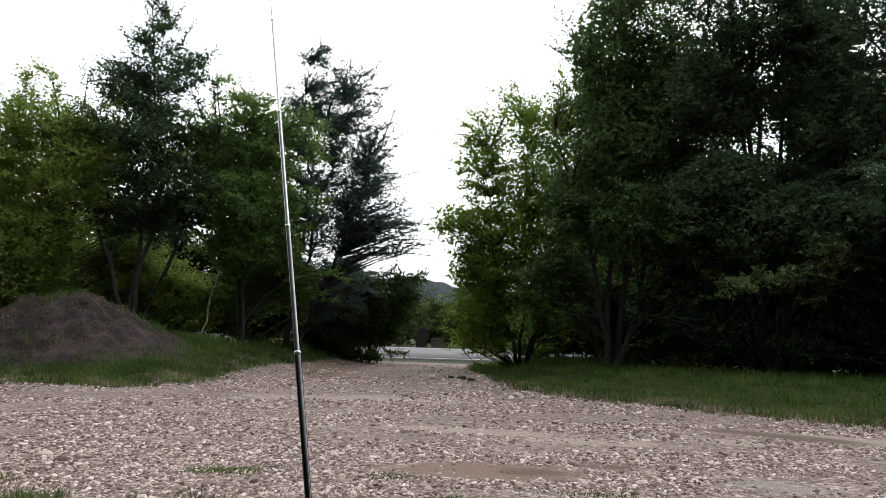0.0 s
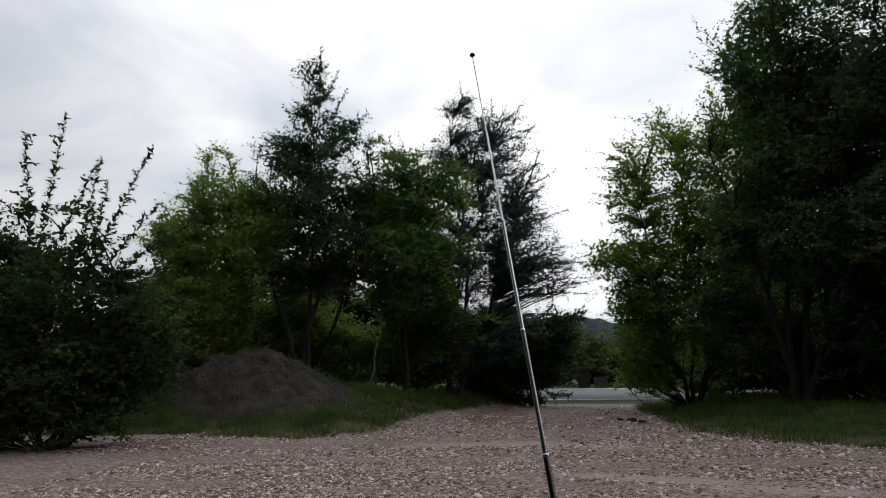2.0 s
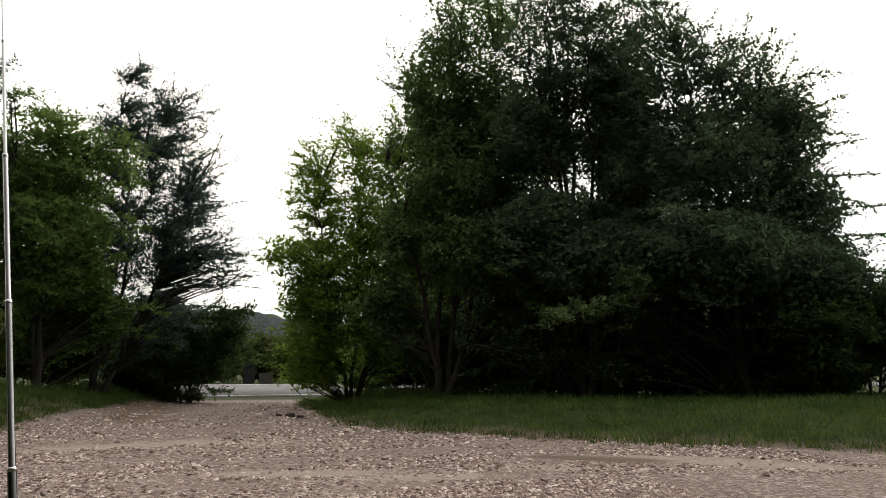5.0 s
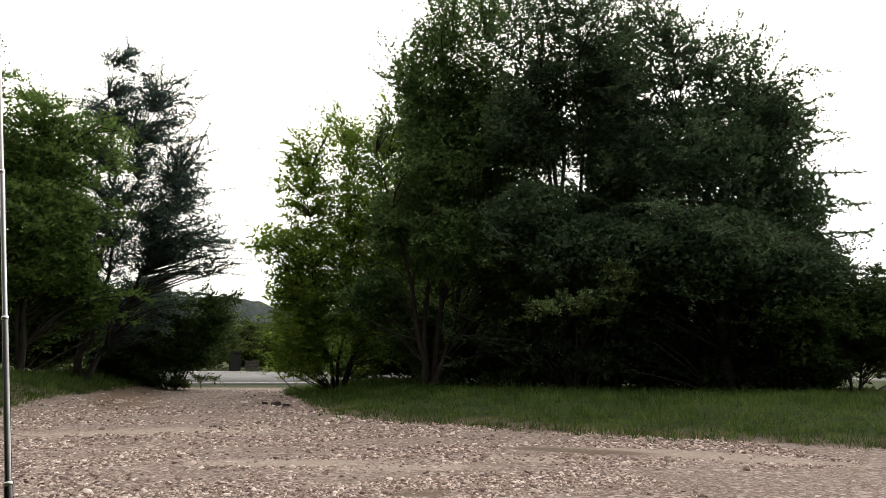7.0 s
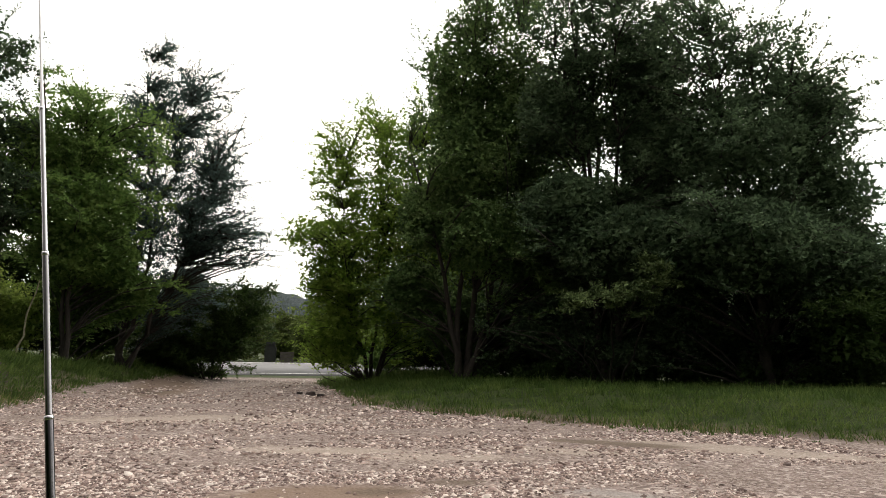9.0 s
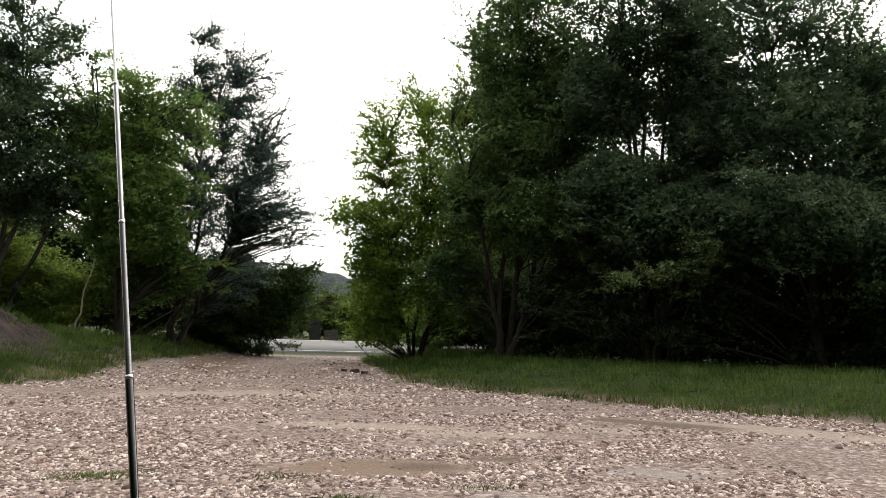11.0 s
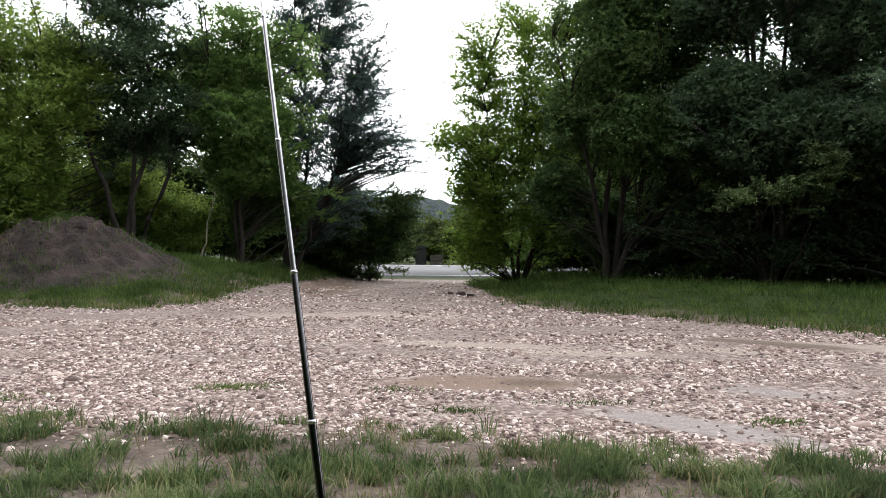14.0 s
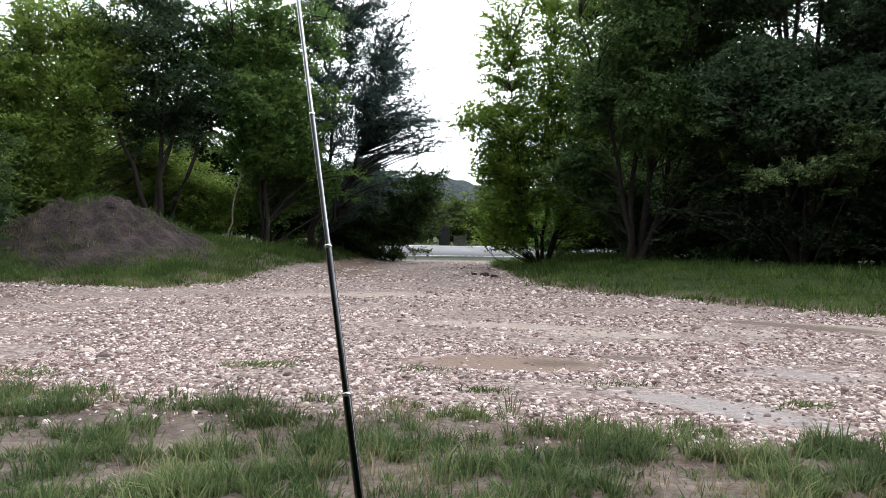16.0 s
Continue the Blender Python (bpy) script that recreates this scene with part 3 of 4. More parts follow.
def build_all_trees():
    right, left = "tree row by the field", "tree row by the heap"
    # right side: tall dark trees grown together, a fresh green one by the gap, and low shrubs
    build_tree("tall_tree", "tall dark green tree with a fan of stems", at(13.8, 28),
               [(-2.3, 0, 9.5), (-0.6, 0.3, 12), (1.0, 0.2, 14.5), (2.6, 0.1, 15.0)],
               [(-0.3, 0, 13.0, 1.8, 1.8, 2.6), (1.7, 0, 15.6, 2.5, 2.2, 3.2), (0.2, -0.5, 8.8, 2.4, 2.2, 2.8), (0.4, 0.2, 11.0, 2.3, 1.8, 2.0), (3.2, -0.4, 10.0, 2.8, 2.4, 3.2), (1.4, -0.8, 5.6, 3.2, 2.6, 2.2),
                (4.0, -0.9, 5.0, 2.8, 2.4, 2.6), (3.2, 0.6, 2.4, 2.2, 1.4, 1.9), (-1.8, 1.2, 3.6, 1.6, 1.2, 1.6), (0.6, 2.4, 2.2, 2.4, 1.0, 1.7), (2.4, 0.2, 12.8, 1.9, 1.6, 1.6), (-1.2, 0.4, 6.6, 1.8, 1.6, 2.0), (2.3, 0.3, 8.3, 1.5, 1.4, 1.5)], LEAF_MID, 8500, 0.105, 11, trunk_r=0.15, fill=1.0, gap=-1.25, group=right)
    build_tree("tall_tree", "tall dark tree with upright stems and sky gaps in its crown", at(25.5, 27),
               [(-1.9, 0, 14.5), (-0.9, 0.2, 16.0), (-0.2, 0.3, 16.0), (0.5, -0.2, 15), (1.9, 0.3, 13)],
               [(-0.6, 0.2, 14.6, 2.3, 2.0, 3.0), (2.2, 0.2, 13.2, 2.2, 2.0, 2.8), (-1.8, -0.6, 6.4, 2.2, 2.2, 1.8), (2.4, -0.6, 8.6, 2.4, 2.2, 2.6), (0.2, -1.4, 5.0, 3.8, 2.4, 1.8),
                (-0.2, 1.4, 2.1, 4.0, 1.4, 1.9), (1.6, 0.0, 6.4, 2.4, 2.0, 1.8), (-2.2, 0.3, 10.4, 1.5, 1.4, 2.2), (1.4, 0.8, 10.4, 1.4, 1.2, 1.8), (0, 1.0, 12.6, 2.2, 1.2, 1.4), (3.4, -0.6, 4.6, 2.3, 2.0, 1.8), (1.9, 0.1, 12.2, 1.8, 1.4, 1.7), (3.0, 0.3, 10.6, 1.5, 1.3, 1.6),
                (0.8, -0.6, 1.0, 1.4, 0.9, 0.8), (-0.5, 0.7, 10.2, 1.1, 0.9, 1.9)], LEAF_BIG, 9000, 0.105, 12, trunk_r=0.17, fill=1.0, gap=-1.25, group=right)
    build_tree("tall_tree", "broad dark green tree with long drooping side boughs", at(36.5, 27),
               [(-1.2, 0, 12.5), (0.6, 0.3, 13.0), (2.0, 0, 11)],
               [(-2.0, 0.3, 12.6, 2.2, 2.0, 2.6), (1.2, 0.2, 12.0, 2.0, 2.0, 1.9), (3.2, 0.3, 9.8, 2.2, 2.0, 2.0), (-0.6, -0.4, 8.4, 3.2, 2.4, 2.8), (3.2, 0, 7.0, 2.2, 2.2, 2.0),
                (-1.0, -1.4, 4.8, 3.4, 2.4, 2.0), (2.4, -1.0, 4.0, 3.2, 2.2, 1.9), (0.0, 1.2, 2.2, 4.4, 1.4, 2.0), (2.6, -0.6, 1.2, 2.6, 1.2, 1.1), (1.4, 0.2, 5.6, 2.6, 2.0, 2.0), (3.4, 0.2, 5.0, 2.2, 1.8, 1.8), (3.3, 0.2, 11.0, 1.4, 1.5, 1.4), (-3.0, -0.3, 4.8, 1.8, 1.8, 1.8)], LEAF_BIG, 10500, 0.105, 13, fill=1.0, trunk_r=0.19, gap=-1.25, group=right,
               shoots=[(4.6, 0, 5.5, 1, 0.35, 3.2), (4.4, 0, 6.8, 1, 0.12, 2.2), (4.2, 0, 11.0, 1, 0.5, 2.2), (4.8, 0, 9.6, 1, 0.25, 1.9), (5.2, 0, 8.4, 1, 0.15, 2.0), (5.0, 0, 7.0, 1, 0.2, 2.4), (5.2, 0, 6.0, 1, 0.1, 2.2), (3.2, 0, 12.2, 0.6, 0.9, 1.6), (1.6, 0, 13.4, 0.2, 1, 1.6),
                       (2.4, 0, 13.0, 0.5, 1, 1.6), (5.4, 0.2, 7.6, 1, -0.1, 1.7), (4.9, 0.2, 10.2, 1, 0.1, 1.8)])
    build_tree("tall_tree", "dark green tree standing behind the fresh green one", at(12.8, 37),
               [(-0.8, 0, 10), (0.6, 0.3, 12), (1.6, 0, 10)],
               [(0.2, 0, 11.4, 2.4, 2.0, 2.6), (-0.4, 0, 7.6, 2.8, 2.0, 2.8), (1.2, 0, 5.0, 2.8, 2.0, 2.6), (-0.6, -0.2, 3.0, 3.0, 2.0, 1.9)], LEAF_ROUND, 4200, 0.12, 23, trunk_r=0.15, foot=0.9, group=right)
    build_tree("young_tree", "fresh light green leafy tree at the edge of the drive", at(6.2, 34),
               [(-1.6, 0, 10.5), (0.4, 0.3, 12), (2.2, 0, 11.5), (3.2, 0.2, 9)],
               [(0.0, 0, 11.9, 2.1, 1.8, 2.0), (-2.0, 0, 9.8, 1.6, 1.6, 2.3), (2.6, 0, 12.6, 2.3, 1.8, 2.2), (-3.3, -0.2, 6.9, 1.2, 1.5, 1.3), (-1.2, -0.4, 6.2, 2.3, 2.0, 2.4), (2.0, -0.3, 6.8, 2.7, 2.0, 2.8),
                (-1.8, -0.5, 3.1, 1.8, 1.9, 2.5), (-2.5, -0.3, 4.8, 1.2, 1.4, 1.4), (1.6, -0.5, 3.2, 2.8, 2.0, 2.4), (-1.7, -0.6, 1.4, 1.6, 1.4, 1.1), (0.2, -0.2, 8.6, 2.2, 1.8, 1.8), (3.6, 0, 8.6, 2.0, 1.8, 2.2), (0.2, -0.4, 4.8, 3.0, 1.8, 1.8), (4.2, -0.8, 5.4, 1.9, 1.6, 2.4), (1.2, 0.1, 10.1, 1.5, 1.4, 1.5)], LEAF_LIGHT, 12000, 0.105, 14, gap=-1.2, boughs=11, trunk_r=0.09, fill=0.3, foot=0.45, group=right,
               shoots=[(-3.2, 0, 7.2, -1, 0.5, 1.4), (-3.4, 0, 6.6, -1, 0.15, 1.2), (-2.2, 0, 10.4, -0.5, 1, 1.3), (-1.2, 0, 11.0, -0.2, 1, 1.3), (0.4, 0, 12.0, 0.1, 1, 1.2), (2.2, 0, 12.2, 0, 1, 1.2)])
    # added tree: its pale leaves paint the sky-lit boughs of the tall trees
    build_tree("small_tree", "added small tree whose pale green leaves stand for sky-lit boughs of the dark trees", at(25.8, 26.4),
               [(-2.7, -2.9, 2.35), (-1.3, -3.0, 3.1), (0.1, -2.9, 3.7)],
               [(-3.0, -3.4, 2.45, 0.8, 0.7, 0.28), (-2.1, -3.5, 2.90, 0.9, 0.7, 0.3), (-1.1, -3.4, 3.15, 0.9, 0.8, 0.4), (-0.2, -3.5, 3.80, 1.0, 0.8, 0.38), (0.6, -3.3, 3.35, 0.7, 0.7, 0.3), (-0.6, -3.2, 2.35, 0.7, 0.6, 0.25)], LEAF_LIT_BOUGH, 900, 0.09, 24,
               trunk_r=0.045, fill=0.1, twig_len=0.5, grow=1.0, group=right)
    build_tree("shrub", "low dark green shrub at the field edge", at(45.5, 28), [(-1, 0, 2.8), (1, 0, 3)],
               [(-1.6, 0, 2.0, 2.2, 1.6, 1.9), (1.4, 0.2, 2.4, 2.2, 1.7, 2.1), (4.0, 0.3, 2.6, 2.2, 1.7, 2.3)], LEAF_SHRUB, 3200, 0.11, 15, trunk_r=0.06, category="shrub")
    # left side
    build_tree("shrub", "bushy dark shrub with long leafy shoots standing up", at(-42.5, 22),
               [(-2.5, 0, 6.0), (0.0, 0, 5.8), (1.6, 0.3, 5.4), (2.6, 0.3, 4.6)],
               [(-3.2, 0, 4.0, 2.8, 2.2, 2.3), (0.2, -0.3, 3.4, 2.8, 2.2, 2.5), (2.2, 0.2, 2.6, 1.6, 1.8, 2.0), (-1.2, -0.6, 1.6, 4.2, 2.0, 1.6)], LEAF_SHRUB, 7000, 0.11, 16, trunk_r=0.07, category="shrub",
               shoots=[(-2.6, 0, 5.4, -0.75, 1, 4.8), (-2.2, 0, 5.6, -0.5, 1, 3.9), (-1.2, 0, 5.6, -0.1, 1, 3.9), (-0.9, 0, 5.8, 0.12, 1, 4.1), (-0.3, 0, 5.6, 0.35, 1, 2.7), (0.4, 0, 5.2, 0.25, 1, 3.1), (1.0, 0, 5.0, 0.45, 1, 3.8),
                       (1.3, 0, 4.8, 0.9, 1, 2.4), (1.6, 0, 4.6, 1, 0.65, 3.2), (1.6, 0, 4.4, 1, 0.25, 2.2), (-1.8, 0, 5.4, -1, 1, 2.8), (0.7, 0.2, 5.0, 0.1, 1, 2.5), (-3.6, 0, 5.7, -0.2, 1, 3.4), (-4.6, 0, 5.4, 0.3, 1, 3.6)])
    build_tree("small_tree", "yellowing green bushy tree behind the soil heap", at(-31.2, 34),
               [(-1.0, 0, 8.0), (0.8, 0, 8.4)],
               [(-0.1, 0, 9.6, 2.4, 1.8, 1.8), (-1.7, -0.3, 6.6, 2.1, 1.8, 2.5), (1.4, -0.2, 7.2, 2.0, 1.8, 2.5), (-0.4, -0.5, 3.6, 3.0, 2.0, 3.0), (2.5, 3.0, 3.4, 1.8, 1.3, 2.2), (2.6, 0.6, 8.4, 1.5, 1.4, 2.0), (-2.6, 0.2, 8.0, 1.6, 1.4, 1.8), (-3.0, 0, 3.8, 2.0, 1.6, 2.8)], LEAF_YELLOW, 9000, 0.105, 17, trunk_r=0.1, fill=0.9)
    build_tree("tall_tree", "tall slender dark tree with forked trunk and pointed top", at(-24.5, 33.0),
               [(-3.0, 0, 8.5), (-0.1, 0.1, 15.0), (0.5, 0.2, 14.0), (3.4, 0.2, 8.8)],
               [(0.5, 0, 14.9, 0.6, 0.6, 1.9), (0.3, 0, 12.6, 1.4, 1.3, 1.6), (-1.4, 0, 11.3, 1.2, 1.2, 1.2), (1.8, 0, 12.1, 1.2, 1.1, 1.2), (0.2, -0.2, 9.4, 2.6, 2.0, 2.2), (0.9, -0.3, 6.9, 2.5, 1.8, 1.7), (-1.9, 0.4, 7.2, 1.3, 1.2, 1.2),
                (-1.5, 0.9, 5.9, 1.5, 1.1, 1.2), (1.7, 0.3, 5.6, 1.6, 1.2, 1.1), (0.1, 0.9, 5.3, 1.7, 1.0, 0.9)],
               LEAF_BIG, 6000, 0.10, 18, gap=-1.0, trunk_r=0.15, fill=0.45, group=left,
               shoots=[(0.5, 0, 15.6, 0.02, 1, 1.5), (0.9, 0, 14.4, 0.5, 1, 1.2), (0.1, 0, 14.2, -0.5, 1, 1.1), (-1.6, 0, 11.8, -0.9, 0.8, 1.1), (-2.0, 0, 11.4, -1, 0.4, 1.0), (2.4, 0, 12.6, 0.9, 0.8, 0.9), (1.4, 0, 13.4, 0.5, 1, 1.2),
                       (-0.8, 0, 13.0, -0.5, 1, 1.2)])
    build_tree("round_tree", "round-crowned mid green tree on the grass bank", at(-16.2, 33),
               [(-1.6, 0, 9), (0.2, 0.2, 11)],
               [(-0.6, 0, 10.8, 2.3, 2.0, 1.4), (-1.8, -0.2, 8.6, 2.1, 2.0, 2.2), (1.9, -0.2, 9.5, 2.1, 2.0, 2.2), (0.1, 0, 9.0, 1.7, 1.6, 1.7), (0, -0.4, 6.4, 3.2, 2.2, 2.4), (0.4, 0, 4.4, 2.8, 1.9, 1.7), (0.6, 1.8, 3.0, 3.2, 1.1, 1.7)], LEAF_ROUND, 8000, 0.105, 19,
               trunk_r=0.12, fill=0.9, group=left)
    build_tree("airy_tree", "sparse grey-green tree with fine small leaves", at(-12.9, 36),
               [(0.6, 0, 15), (2.6, 0.2, 13), (3.8, 0, 9)],
               [(1.0, 0, 14.6, 0.8, 0.9, 1.4), (2.7, 0, 13.0, 1.8, 1.6, 1.9), (1.0, 0, 11.0, 2.2, 1.8, 2.4), (3.7, 0, 10.2, 1.7, 1.6, 1.9), (3.4, -0.2, 7.2, 2.7, 1.9, 2.3), (5.0, 0, 5.8, 1.8, 1.3, 1.3), (1.2, 0.2, 6.6, 2.4, 1.8, 2.0),
                (1.8, 1.6, 3.6, 2.6, 1.2, 1.7)],
               LEAF_AIRY, 19000, 0.074, 20, gap=-1.5, twig_len=0.8, level=0.15, up=0.15, boughs=24, grow=1.16, trunk_r=0.15, fill=0.16, gap_scale=2.4, group=left,
               shoots=[(1.2, 0, 15.6, -0.1, 1, 1.4), (2.8, 0, 14.8, 0, 1, 1.0), (4.0, 0, 14.4, 0.3, 1, 1.1), (5.8, 0, 6.4, 1, 0.35, 1.7), (6.0, 0, 5.7, 1, 0.05, 2.1), (5.4, 0, 9.0, 1, 0.3, 1.2), (5.8, 0, 5.0, 1, -0.02, 2.0), (5.9, 0, 5.3, 1, 0.2, 2.3), (5.2, 0, 11, 0.9, 0.5, 1.1)])
    build_tree("shrub", "dense dark green shrub beside the drive", at(-6.2, 40), [(-1.5, 0, 4), (0.4, 0, 4.8), (1.7, 0, 3.8)],
               [(-1.8, 0, 4.0, 2.0, 1.6, 2.3), (0.8, 0, 4.3, 1.7, 1.6, 1.7), (2.1, 0.1, 3.8, 1.2, 1.2, 1.9), (0.4, -0.2, 2.0, 2.2, 1.4, 1.5), (-2.2, -0.2, 1.1, 2.2, 1.2, 1.0)], LEAF_SHRUB, 5500, 0.11, 22, trunk_r=0.06, category="shrub", foot=0.05, group=left)
    # undergrowth below the left trees
    for az, d, h, s, mat, foot in ((-20.8, 34.5, 3.6, 31, LEAF_YELLOW, 0.3), (-17.8, 38.5, 3.8, 32, LEAF_SHRUB, 0.95), (-14.8, 39.5, 3.6, 33, LEAF_SHRUB, 0.95), (-37.2, 31, 4.4, 34, LEAF_YELLOW, 0.1), (-28.0, 36.5, 5.0, 35, LEAF_YELLOW, 0.1),
                                   (-22.5, 36.5, 4.6, 36, LEAF_YELLOW, 0.1), (-22.6, 39.5, 8.4, 39, LEAF_SHRUB, 0.3), (-27.6, 39.5, 8.4, 40, LEAF_ROUND, 0.3), (-25.0, 40.5, 8.0, 53, LEAF_YELLOW, 0.3), (-19.0, 39.5, 6.0, 52, LEAF_SHRUB, 0.9), (-10.2, 39.5, 3.8, 37, LEAF_SHRUB, 0.45), (-40.5, 30, 3.6, 38, LEAF_SHRUB, 0.1),
                                   (7.4, 38.5, 2.2, 54, LEAF_ROUND, 0.35), (9.6, 39, 2.4, 55, LEAF_SHRUB, 0.4), (11.8, 38, 2.6, 56, LEAF_SHRUB, 0.35), (14.2, 37, 2.8, 57, LEAF_SHRUB, 0.25)):
        build_tree("shrub", "leafy undergrowth shrub below the trees", at(az, d), [(-0.3, 0, h * 0.7), (0.5, 0, h * 0.6)],
                   [(-0.5, 0, h * 0.58, 1.1 + 0.1 * h, 1.1, h * 0.42), (0.8, 0, h * 0.46, 1.0 + 0.1 * h, 1.0, h * 0.38), (0, 0, h * 0.26, 1.5 + 0.1 * h, 1.0, h * 0.2)], mat, int(340 * h), 0.105, s, trunk_r=0.04, category="shrub", group="undergrowth", foot=foot)
    # dark thicket between and behind the tall trees
    for k, (az, d, h) in enumerate(((16.0, 34, 5.6), (19.5, 32.5, 6.6), (23.5, 32, 6.8), (27.5, 31.5, 7.0), (31.5, 31, 6.8), (35.5, 31, 6.2), (39.5, 31, 5.2), (43, 31, 4.0))):
        build_tree("shrub", "dense dark thicket bush behind the tall trees", at(az, d), [(-0.6, 0, h * 0.7), (0.7, 0, h * 0.7)],
                   [(-0.9, 0, h * 0.5, 1.6, 1.1, h * 0.5), (1.0, 0.1, h * 0.46, 1.6, 1.1, h * 0.48), (0, 0, 1.0, 2.2, 1.0, 1.0)], LEAF_BIG, int(240 * h), 0.12, 121 + k, trunk_r=0.04, category="shrub", group="undergrowth", fill=0.8)
    for k, (az, d) in enumerate(((18.5, 28.5), (22.5, 27.2), (26.5, 27.5), (30, 27.0), (34, 27.2), (38, 27), (42, 27.5))):
        build_tree("shrub", "low dark undergrowth at the foot of the tall trees", at(az, d), [(0, 0, 0.6)],
                   [(-0.7, 0, 0.45, 1.2, 0.6, 0.5), (0.8, 0.1, 0.4, 1.1, 0.6, 0.42)], LEAF_SHRUB, 260, 0.10, 101 + k, trunk_r=0.03, category="shrub", group="undergrowth", twig_len=0.5)
    # beyond the road
    far = ((-30, 84, 9, 41), (-22, 82, 8, 42), (-15, 80, 9, 43), (-9, 80, 8.5, 44), (-5.2, 78, 7.0, 45), (-0.3, 88, 6.6, 46), (3.2, 80, 6, 47), (9, 76, 7, 48), (16, 72, 7, 49), (24, 68, 7, 50), (33, 64, 7, 51))
    for az, d, h, s in far:
        build_tree("far_tree", "leafy green tree beyond the road", at(az, d), [(0, 0, h * 0.7), (1.5, 0, h * 0.6)],
                   [(-2.2, 0, h * 0.45, 3.0, 2.2, h * 0.42), (1.8, 0, h * 0.52, 3.2, 2.2, h * 0.45), (0, 0, h * 0.25, 5.0, 2.2, h * 0.28)], LEAF_FAR, 900, 0.26, s, twig_len=1.1, trunk_r=0.12, fill=0.15,
                   group="trees beyond the road")
    # an unseen, added hedge closes the place behind the camera and darkens rod reflections
    for k in range(9):
        build_tree("unseen_hedge_bush", "dark leafy bush added out of view to darken the rod reflection", at(100 + 20 * k, 9.5), [(0, 0, 2.5)],
                   [(-1.1, 0, 1.7, 1.6, 1.2, 1.8), (1.1, 0, 1.9, 1.6, 1.2, 2.0)], LEAF_SHRUB, 500, 0.2, 81 + k, trunk_r=0.05, category="hedge", group="hedge")


build_all_trees()


# ---- soil heap ----
def stone_shapes(count, r):
    """Squat angular flakes of broken stone: corners and triangles."""
    out = []
    for _ in range(count):
        a = np.linspace(0, 2 * np.pi, 6)[:5] + r.normal(size=5) * 0.22
        ring = np.stack([np.cos(a), np.sin(a) * r.uniform(0.42, 0.85)], -1) * r.uniform(0.36, 0.64, (5, 1))
        top = ring * r.uniform(0.6, 0.92) + r.normal(size=2) * 0.05
        h = r.uniform(0.05, 0.14) + r.normal(size=5) * 0.035
        out.append(np.concatenate([np.c_[ring, np.full(5, -0.10)], np.c_[top, h]]))
    tri = []
    for k in range(5):
        m = (k + 1) % 5
        tri += [[k, m, 5 + m], [k, 5 + m, 5 + k]]
    tri += [[5, 6, 7], [5, 7, 8], [5, 8, 9]]
    return out, np.array(tri)


def build_heap():
    cx, cy, z0 = at(-28.6, 29.3)
    n, m = 210, 96
    u, w = np.meshgrid(np.linspace(-7.2, 6.8, n), np.linspace(-3.4, 3.4, m))
    ang = radians(28.6)
    X = cx + u * math.cos(ang) + w * math.sin(ang)
    Y = cy - u * math.sin(ang) + w * math.cos(ang)
    along = np.interp(u, [-7.2, -5.6, -4.0, -2.2, -0.5, 0.7, 1.9, 3.2, 4.7, 6.8], [0, 0.40, 0.68, 0.90, 1.02, 0.97, 0.72, 0.43, 0.16, 0])
    h = 1.55 * along * np.exp(-np.abs(w / 2.0) ** 2.3)
    p = np.stack([X, Y, 0 * X], -1).reshape(-1, 3)
    rough = (0.07 * wavy(p, 1.3, 61) + 0.15 * np.abs(wavy(p, 3.4, 62)) + 0.14 * np.abs(wavy(p, 8, 65)) + 0.10 * wavy(p, 13, 63) + 0.04 * wavy(p, 27, 64)).reshape(h.shape)
    Z = ground_height(X, Y) - 0.12 + h + rough * np.clip(h * 1.6, 0, 1)
    idx = np.arange(n * m).reshape(m, n)
    f = np.stack([idx[:-1, :-1], idx[:-1, 1:], idx[1:, 1:], idx[1:, :-1]], -1).reshape(-1, 4)
    me = mesh_from("soil_heap", np.stack([X, Y, Z], -1).reshape(-1, 3), f, SOIL, True)
    return tagged(new("soil_heap", me), "heap of brown earth with dry weeds on a grass bank", "soil heap")


heap = build_heap()


def build_clods():
    """Clods and pebbles lying on the heap."""
    r = np.random.default_rng(55)
    shapes, tri = stone_shapes(8, r)
    V, F, base = [], [], 0
    for _ in range(900):
        az, d = r.uniform(-38, -19), r.uniform(26.5, 31.5)
        x, y = d * math.sin(radians(az)), d * math.cos(radians(az))
        hit, loc, nor, _k = heap.ray_cast((x, y, 20), (0, 0, -1))
        if hit and loc.z > float(ground_height(x, y)) + 0.1:
            v = shapes[r.integers(len(shapes))] * r.lognormal(-2.2, 0.5)
            a = r.uniform(0, 6.28)
            v = np.stack([v[:, 0] * math.cos(a) - v[:, 1] * math.sin(a), v[:, 0] * math.sin(a) + v[:, 1] * math.cos(a), v[:, 2] * 1.5], -1)
            V.append(v + np.array(loc[:]))
            F.append(tri + base)
            base += len(v)
    tagged(part_mesh("loose_earth", mesh_from("loose_earth", np.concatenate(V), np.concatenate(F), SOIL), heap, "loose clods of dark earth"), kind="stuff")



